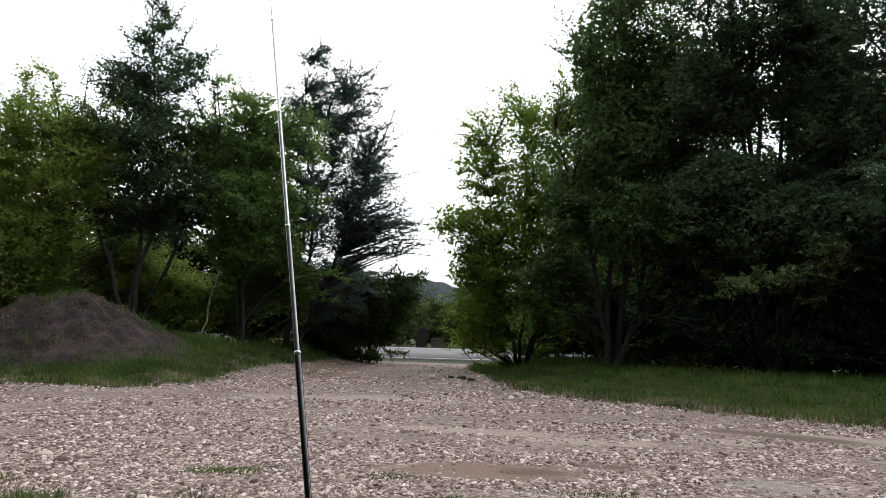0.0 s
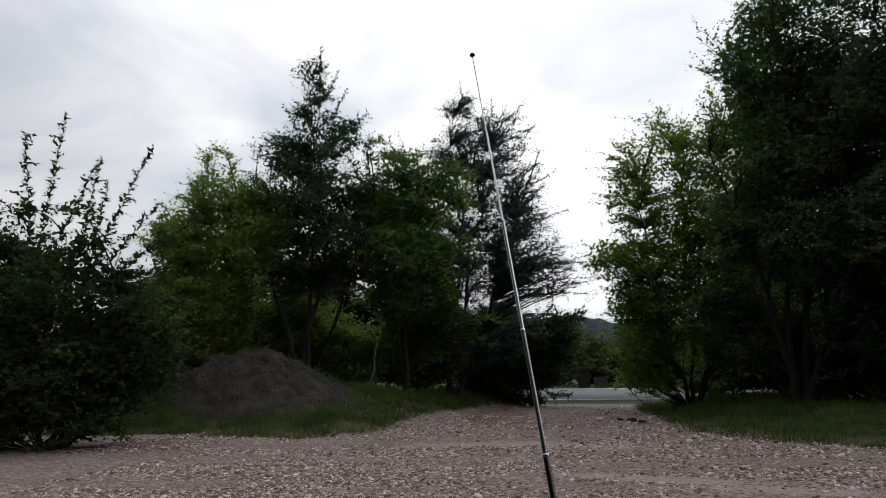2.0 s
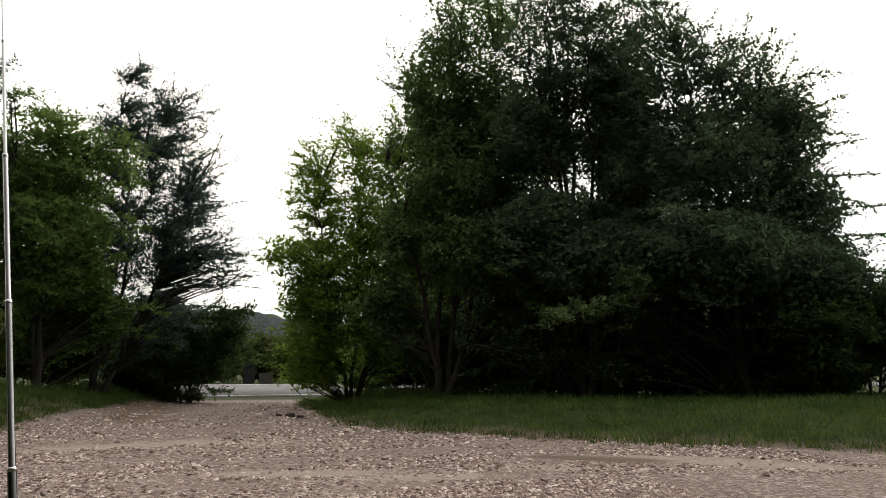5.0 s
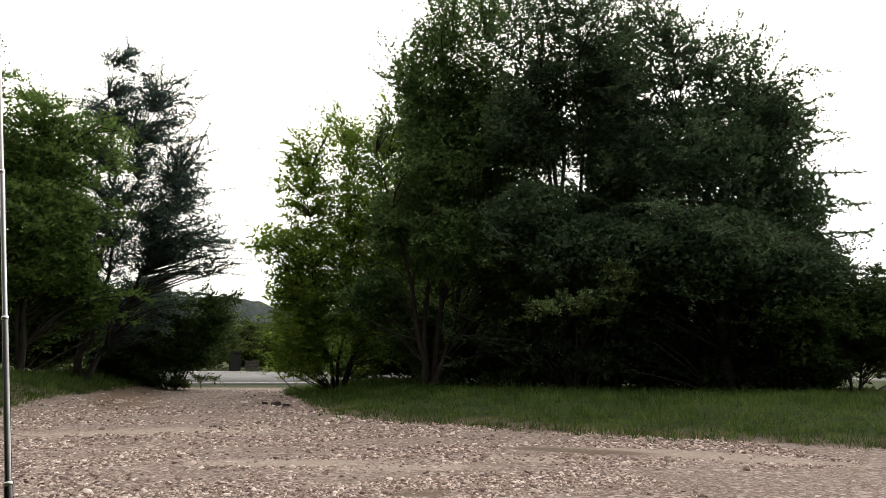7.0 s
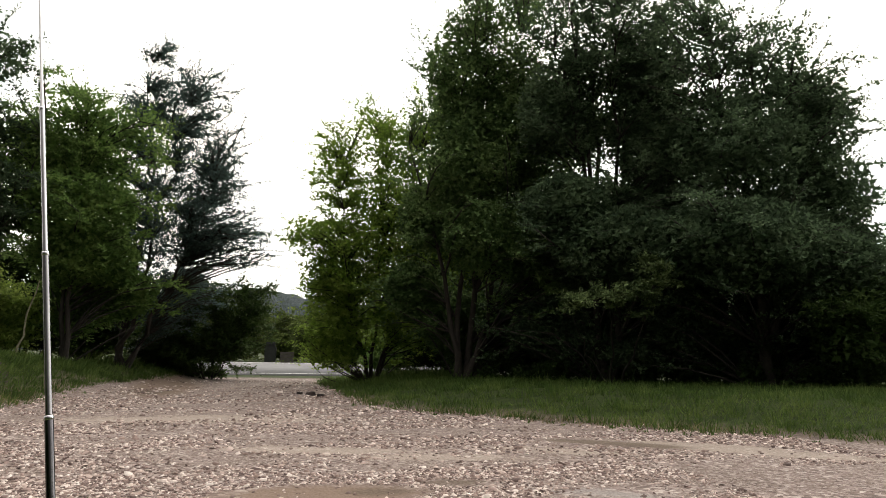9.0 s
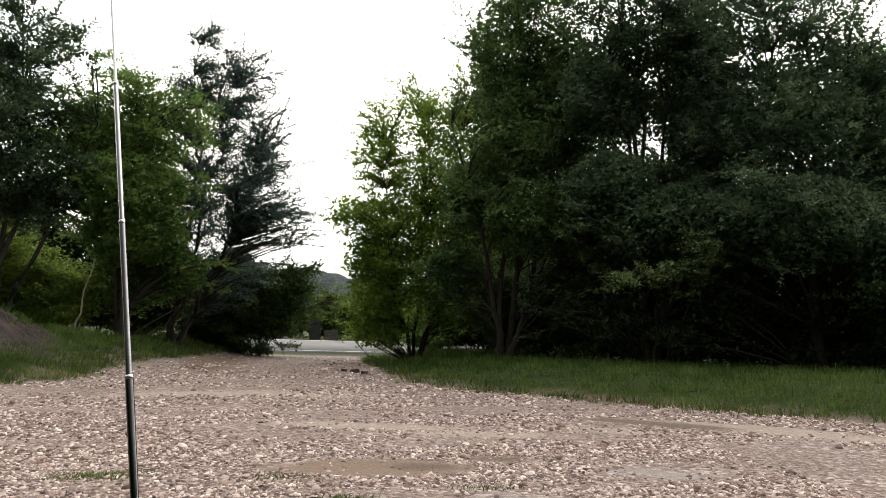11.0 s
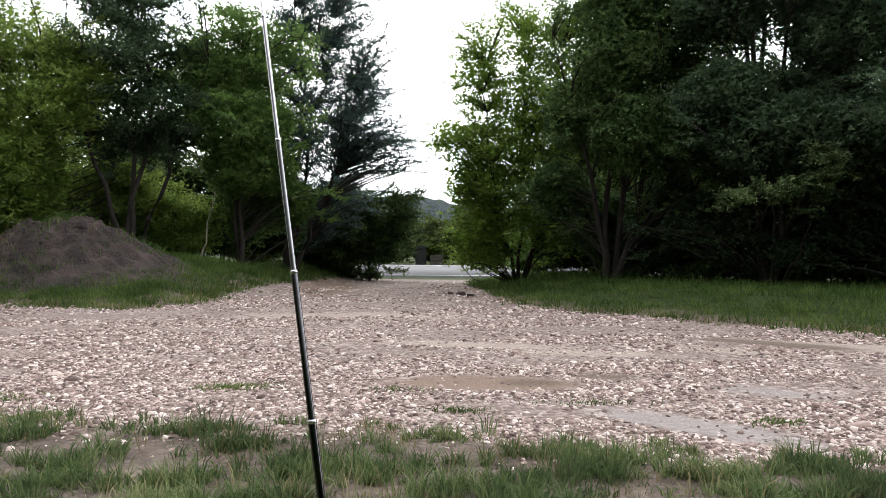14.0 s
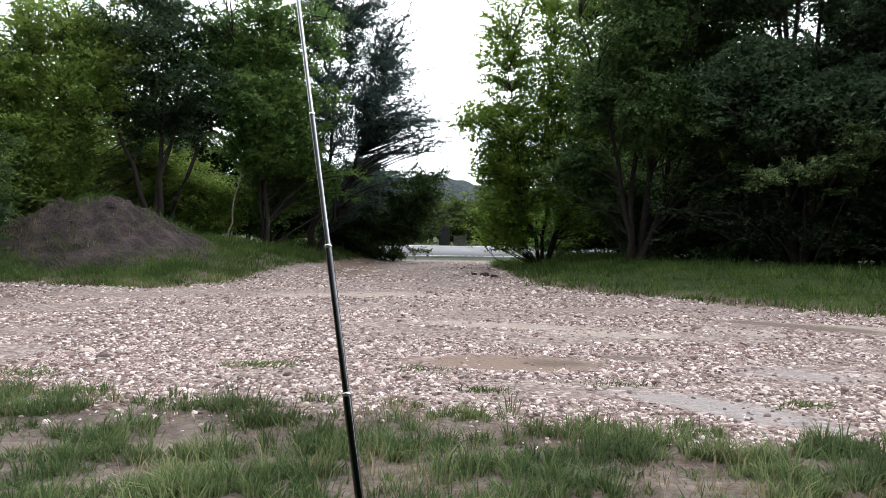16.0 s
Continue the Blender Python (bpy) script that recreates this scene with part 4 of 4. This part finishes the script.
# ---- grass ----
def blades(name, pts, height, width, lean, material, label, r):
    """Tapering bent blades at pts, one mesh."""
    n = len(pts)
    a = r.uniform(0, 2 * np.pi, n)
    dirv = np.stack([np.cos(a), np.sin(a), 0 * a], -1)
    side = np.stack([-np.sin(a + 0.8), np.cos(a + 0.8), 0 * a], -1)
    h = height * r.uniform(0.5, 1.3, n)
    w = (width * r.uniform(0.7, 1.3, n))[:, None]
    k = (lean * r.uniform(0.2, 1.5, n) * h)[:, None]
    upv = np.array([[0, 0, 1.0]])
    H = h[:, None]
    v = np.empty((n, 6, 3))
    v[:, 0], v[:, 1] = pts - side * w * 0.5, pts + side * w * 0.5
    m1 = pts + upv * H * 0.5 + dirv * k * 0.25
    v[:, 2], v[:, 3] = m1 + side * w * 0.42, m1 - side * w * 0.42
    m2 = pts + upv * H + dirv * k
    v[:, 4], v[:, 5] = m2 + side * w * 0.08, m2 - side * w * 0.08
    i = np.arange(n)[:, None] * 6
    f = np.concatenate([i + np.array([[0, 1, 2, 3]]), i + np.array([[3, 2, 4, 5]])], 0)
    me = mesh_from(name, v.reshape(-1, 3), f, material)
    return tagged(new(name, me), label, "grass", kind="stuff")


def scatter(n, x0, x1, y0, y1, poly, margin, r, clump=0.0, seed=5, bar=-0.1, freq=3.0):
    x, y = r.uniform(x0, x1, n), r.uniform(y0, y1, n)
    sd = poly_distance(x, y, poly)
    keep = sd + margin * r.normal(size=n) > 0
    p = np.stack([x, y, 0 * x], -1)
    if clump:
        c = wavy(p, freq, seed) + 0.5 * wavy(p, freq * 2.7, seed + 1)
        keep &= c * clump + r.normal(size=n) * 0.18 * clump > bar
    x, y = x[keep], y[keep]
    return np.stack([x, y, ground_height(x, y) - 0.01], -1)


def tufts(name, centres, per, radius, height, width, material, label, r, simple=False):
    """Tufts: blades that fan out of each centre, one mesh."""
    n = len(centres)
    big = np.repeat(r.lognormal(0, 0.33, n), per)
    c = np.repeat(centres, per, 0)
    a = r.uniform(0, 2 * np.pi, n * per)
    q = r.uniform(0, 1, n * per) ** 0.7
    out = np.stack([np.cos(a), np.sin(a), 0 * a], -1)
    pts = c + out * (q * radius * big)[:, None]
    h = (height * big * r.uniform(0.45, 1.25, n * per))[:, None]
    k = h * (0.15 + 0.8 * q * r.uniform(0.3, 1.4, n * per))[:, None]
    b = a + 1.57 + r.normal(size=n * per) * 0.6
    side = np.stack([np.cos(b), np.sin(b), 0 * b], -1) * (width * r.uniform(0.7, 1.3, n * per))[:, None]
    upv = np.array([[0, 0, 1.0]])
    v = np.empty((n * per, 6, 3))
    v[:, 0], v[:, 1] = pts - side * 0.5, pts + side * 0.5
    m1 = pts + upv * h * 0.55 + out * k * 0.3
    v[:, 2], v[:, 3] = m1 + side * 0.45, m1 - side * 0.45
    m2 = pts + upv * (h - 0.25 * k) + out * k
    v[:, 4], v[:, 5] = m2 + side * 0.08, m2 - side * 0.08
    i = np.arange(n * per)[:, None] * 6
    f = np.concatenate([i + np.array([[0, 1, 2, 3]]), i + np.array([[3, 2, 4, 5]])], 0)
    if simple:
        i = np.arange(n * per)[:, None] * 4
        v, f = v[:, [0, 1, 4, 5]], i + np.array([[0, 1, 2, 3]])
    return tagged(new(name, mesh_from(name, v.reshape(-1, 3), f, material)), label, "grass", kind="stuff")


def build_grass():
    r = np.random.default_rng(77)
    centres = scatter(8600, -5, 5, 2.9, 6.6, NEAR_TURF, 0.14, r, 1.0, 5, bar=0.2, freq=6.5)
    tufts("grass", centres, 24, 0.06, 0.105, 0.0085, GRASS, "tufty green grass at the edge of the gravel", r)
    low = scatter(13000, -5, 5, 2.9, 6.4, NEAR_TURF, 0.1, r, 0.8, 6, bar=-0.05, freq=5.0)
    blades("grass", low, 0.05, 0.008, 1.2, GRASS, "short green turf between the tufts", r)
    dry = scatter(800, -5, 5, 2.9, 6.6, NEAR_TURF, 0.16, r, 0.8, 15)
    tufts("dry_grass", dry, 9, 0.06, 0.14, 0.0065, GRASS_DRY, "scattered dry straw-coloured grass blades", r)
    tufts("grass", scatter(5200, 1.0, 22, 6, 26, BANK_RIGHT, 0.10, r, 1.0, 45, bar=-1.1, freq=1.2), 16, 0.26, 0.17, 0.022, GRASS_VERGE, "long green grass on the bank under the trees", r, True)
    tufts("grass", scatter(6000, -24, -4.4, 18.2, 31, GRASS_LEFT, 0.12, r, 1.0, 46, bar=-1.1, freq=1.2), 16, 0.28, 0.18, 0.024, GRASS_VERGE, "long green grass along the bank below the heap", r, True)
    tufts("grass", scatter(1800, 1.2, 9, 25, 40, BANK_RIGHT, 0.1, r), 10, 0.3, 0.2, 0.035, GRASS_VERGE, "grass along the far part of the drive", r, True)
    tufts("grass", scatter(1800, -9, -3.5, 30, 42, GRASS_LEFT, 0.1, r), 10, 0.3, 0.2, 0.035, GRASS_VERGE, "grass beside the far part of the drive", r, True)
    for poly, box, s in ((BANK_RIGHT, (1, 20, 6, 24), 25), (GRASS_LEFT, (-26, -4.6, 18, 25), 26)):
        p = scatter(26000, box[0], box[1], box[2], box[3], poly, 0.3, r, 0.7, s)
        p = p[np.abs(poly_distance(p[:, 0], p[:, 1], poly)) < 0.55]
        blades("dry_grass", p, 0.15, 0.018, 0.8, GRASS_DRY, "short dry grass fringe where gravel meets the bank", r)
    for poly, box in ((BANK_RIGHT, (1.5, 14, 8, 22)), (GRASS_LEFT, (-20, -4.6, 18, 26))):
        c = scatter(9000, box[0], box[1], box[2], box[3], poly, 0.5, r)
        d = poly_distance(c[:, 0], c[:, 1], poly)
        c = c[(d > -0.75) & (d < 0.1)]
        tufts("grass", c[::4], 12, 0.08, 0.07, 0.018, GRASS_VERGE, "small weeds straggling from the bank into gravel", r)
    # weeds on the gravel
    for cx, cy, sx, sy, n in ((-2.35, 7.85, 0.24, 0.12, 420), (-4.7, 7.2, 0.22, 0.14, 260), (3.0, 6.15, 0.14, 0.09, 160), (-0.5, 7.6, 0.2, 0.08, 90), (0.15, 6.6, 0.14, 0.06, 130), (1.5, 7.0, 0.25, 0.06, 90)):
        x, y = r.normal(cx, sx, n), r.normal(cy, sy, n)
        blades("weed_patch", np.stack([x, y, ground_height(x, y) - 0.01], -1), 0.055, 0.012, 1.0, GRASS_VERGE, "flat green weeds growing through gravel", r)
    # straggly grass at the foot and top of the heap
    dg = bpy.context.evaluated_depsgraph_get()
    pts = []
    for k in range(5200):
        az, d = r.uniform(-38, -19), r.uniform(26, 31.5)
        x, y = d * math.sin(radians(az)), d * math.cos(radians(az))
        hit, loc, nor, _ = heap.ray_cast((x, y, 20), (0, 0, -1))
        if hit and loc.z > float(ground_height(x, y)) - 0.02 and r.uniform() < (0.02 + 0.45 * max(0, 1.45 - loc.z)):
            pts.append(tuple(loc))
    top, dry = [], []
    for k in range(9000):
        az, d = r.uniform(-38, -19), r.uniform(26, 31.5)
        x, y = d * math.sin(radians(az)), d * math.cos(radians(az))
        hit, loc, nor, _ = heap.ray_cast((x, y, 20), (0, 0, -1))
        if hit and loc.z > float(ground_height(x, y)) + 0.25:
            q = wavy(np.array([[x, y, 0.0]]), 1.6, 67)[0] + 0.35 * r.normal()
            if q > (0.25 if nor.z > 0.86 else 0.75):
                top.append(tuple(loc))
            elif q < -0.85:
                dry.append(tuple(loc))
    blades("weeds", np.array(top), 0.26, 0.024, 0.9, GRASS_VERGE, "green weeds growing over the crest of the soil heap", r)
    blades("dry_weeds", np.array(dry), 0.24, 0.016, 1.0, GRASS_DRY, "dry stalks on the slope of the soil heap", r)
    if pts:
        blades("weeds", np.array(pts), 0.24, 0.02, 0.8, GRASS_VERGE, "green weeds at the foot of the soil heap", r)


build_clods()
build_grass()


# ---- gravel ----
def build_stones():
    r = np.random.default_rng(99)
    shapes, tri = stone_shapes(14, r)
    # the bed
    zones = ((38000, -5.3, 5.3, 4.8, 9.5, 0.041), (31000, -9.5, 9.5, 9, 15, 0.054), (18000, -14, 8, 14.5, 24, 0.066), (3500, -6.5, 2.4, 24, 38, 0.09))
    V, F, base = [], [], 0
    for n, x0, x1, y0, y1, s in zones:
        x, y = r.uniform(x0, x1, n), r.uniform(y0, y1, n)
        on = np.maximum.reduce([poly_distance(x, y, q) for q in (GRASS_LEFT, BANK_RIGHT, NEAR_TURF)]) - r.exponential(0.22, n) < 0.02
        p = np.stack([x, y, 0 * x], -1)
        bare = np.maximum.reduce([blob(x, y, 0.45, 8.15, 1.15, 0.42, -3), blob(x, y, 2.25, 6.05, 0.95, 0.32, -42), blob(x, y, 5.6, 11.6, 1.3, 0.35, -35), blob(x, y, 2.1, 8.55, 0.45, 0.18, -5),
                                  blob(x, y, 7.4, 10.6, 2.0, 0.45, -38), blob(x, y, 0.5, 11.5, 1.4, 0.3, -12)]) > 0.45
        q = p * np.array([0.55, 1.3, 1.0])
        on &= (wavy(q, 0.9, 71) + 0.8 * wavy(q, 2.6, 72) + r.normal(size=n) * 0.35 > -0.48 + 0.018 * y) & (~bare | (r.uniform(size=n) < 0.04))
        x, y = x[on], y[on]
        n = len(x)
        size = s * r.lognormal(0, 0.33, n)
        a = r.uniform(0, 6.283, n)
        k = r.integers(len(shapes), size=n)
        v = np.array(shapes)[k] * size[:, None, None]
        v[..., 2] += v[..., 0] * r.normal(0, 0.2, (n, 1)) + v[..., 1] * r.normal(0, 0.2, (n, 1))
        c, q = np.cos(a)[:, None], np.sin(a)[:, None]
        w = np.stack([v[..., 0] * c - v[..., 1] * q + x[:, None], v[..., 0] * q + v[..., 1] * c + y[:, None], v[..., 2] + (ground_height(x, y) + size * 0.1)[:, None]], -1)
        V.append(w.reshape(-1, 3))
        F.append((np.arange(n)[:, None, None] * w.shape[1] + tri[None]).reshape(-1, 3) + base)
        base += n * w.shape[1]
    bed = part_mesh("gravel", mesh_from("gravel", np.concatenate(V), np.concatenate(F), STONE_MANY), ground, "loose pale broken limestone gravel")
    tagged(bed, kind="stuff")
    # the larger stones nearest the turf, one by one
    meshes = [mesh_from("stone", w, tri, STONE_ONE) for w in shapes]
    for i in range(300):
        x, y = r.uniform(-3.2, 3.0), r.uniform(5.5, 7.6)
        if blob(x, y, 2.25, 6.05, 0.95, 0.32, -42) > 0.4 or blob(x, y, 0.45, 8.15, 1.15, 0.42, -3) > 0.5:
            y = 6.5 + r.uniform(-0.5, 0.3)
            x = r.uniform(-1.2, 1.2)
        s = r.uniform(0.045, 0.085)
        ob = part_mesh("stone", meshes[i % len(meshes)], ground)
        ob.matrix_basis = pose(x, y, float(ground_height(x, y)) + s * 0.1, r.uniform(-12, 12), r.uniform(-12, 12), r.uniform(0, 360)) @ Matrix.Scale(s, 4)
    for x, y, s in ((0.75, 25.9, 0.5), (1.05, 25.2, 0.34), (0.35, 26.3, 0.3)):
        me = meshes[2].copy()
        me.materials.clear()
        me.materials.append(SOIL)
        ob = tagged(new("stone", me), "dark clod of earth lying on the drive", "stone")
        ob.matrix_basis = pose(x, y, float(ground_height(x, y)) + s * 0.12, 0, 0, 60 * s * 10) @ Matrix.Diagonal((s, s, s * 2.2, 1))


# ---- telescopic rod ----
def rod_at(z):
    return np.array([-0.160 - 0.1585 * (z - 1.30), 0.870 + 0.1585 * (z - 1.30), z])


def build_rod():
    joints = [0.0, 0.42, 0.78, 1.12, 1.30, 1.48, 1.65, 1.82, 1.97, 2.117]
    radii = [0.0085, 0.0075, 0.0062, 0.0053, 0.0043, 0.0034, 0.0027, 0.0017, 0.0010]
    root = tagged(new("telescopic_rod"), "shiny chrome telescopic rod with dark tip standing upright", "antenna")
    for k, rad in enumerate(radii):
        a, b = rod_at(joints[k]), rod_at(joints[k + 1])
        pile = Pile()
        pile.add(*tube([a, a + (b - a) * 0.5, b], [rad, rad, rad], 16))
        # darker lower and brighter upper colours stand for what the chrome reflects
        sec = part_mesh("section", pile.mesh("section", CHROME_DARK if k < 5 else CHROME_MID if k == 5 else CHROME if k == 6 else CHROME_SATIN_LIT, True), root)
        if k < len(radii) - 1:
            pile = Pile()
            e = (b - a) / np.linalg.norm(b - a)
            pile.add(*tube([b - e * 0.005, b - e * 0.0045, b - e * 0.002, b, b + e * 0.0003], [rad * 0.99, rad * 1.12, rad * 1.12, rad * 0.95, rad * 0.3], 16))
            part_mesh("collar", pile.mesh("collar", CHROME, True), sec, "bright rolled collar")
    bm = bmesh.new()
    bmesh.ops.create_uvsphere(bm, u_segments=16, v_segments=10, radius=0.0045)
    bmesh.ops.scale(bm, vec=(1, 1, 0.85), verts=bm.verts)
    bmesh.ops.translate(bm, vec=Vector(rod_at(2.12)), verts=bm.verts)
    part("tip", bm, BLACK_CAP, root, "black round tip")


build_rod()


# ---- bare leaning stem and low weeds by the drive ----
def build_stem():
    x, y, z = at(-19.3, 31)
    pile = Pile()
    line = bent_line(np.array([x, y, z - 0.1]), np.array([x + 0.55, y + 0.1, z + 2.9]), np.random.default_rng(5), 0.004, 8)
    pile.add(*tube(line, np.linspace(0.045, 0.02, 8), 8))
    tagged(new("bare_stem", pile.mesh("bare_stem", BARK_PALE, True)), "thin pale bare stem leaning among the undergrowth", "stem")


build_stem()
build_tree("low_weed", "low dark weedy bush at the edge of the drive", at(-6.6, 40.5), [(0, 0, 0.5)], [(-0.7, 0, 0.3, 0.9, 0.6, 0.35), (0.5, 0, 0.22, 0.9, 0.6, 0.28)], LEAF_SHRUB, 260, 0.1, 91,
           trunk_r=0.02, category="weed", spray=0)


# ---- containers beyond the road ----
def bevel_box(sx, sy, sz, bevel, taper=1.0):
    bm = bmesh.new()
    bmesh.ops.create_cube(bm, size=1.0)
    for v in bm.verts:
        k = taper if v.co.z < 0 else 1.0
        v.co = Vector((v.co.x * sx * k, v.co.y * sy * k, (v.co.z + 0.5) * sz))
    bmesh.ops.bevel(bm, geom=bm.edges[:], offset=bevel, segments=2, affect="EDGES")
    return bm


def build_containers():
    x, y, z = at(-1.75, 67)
    bin_root = tagged(new("waste_container"), "tall dark waste container beyond the road", "container")
    bin_root.location = (x, y, z)
    part("body", bevel_box(1.1, 0.95, 1.55, 0.08, 0.9), DARK_PLASTIC, bin_root)
    bm = bevel_box(1.16, 1.0, 0.42, 0.18)
    bmesh.ops.translate(bm, vec=(0, 0, 1.55), verts=bm.verts)
    part("lid", bm, DARK_PLASTIC, bin_root, "rounded dark lid")
    x, y, z = at(-0.45, 67)
    box_root = tagged(new("crate"), "low grey-brown board box beyond the road", "crate")
    box_root.location = (x, y, z)
    for k in range(4):
        bm = bevel_box(1.25, 0.8, 0.25, 0.015)
        bmesh.ops.translate(bm, vec=(0, 0, 0.27 * k), verts=bm.verts)
        part("board", bm, GREY_BOX, box_root)


build_containers()
build_stones()
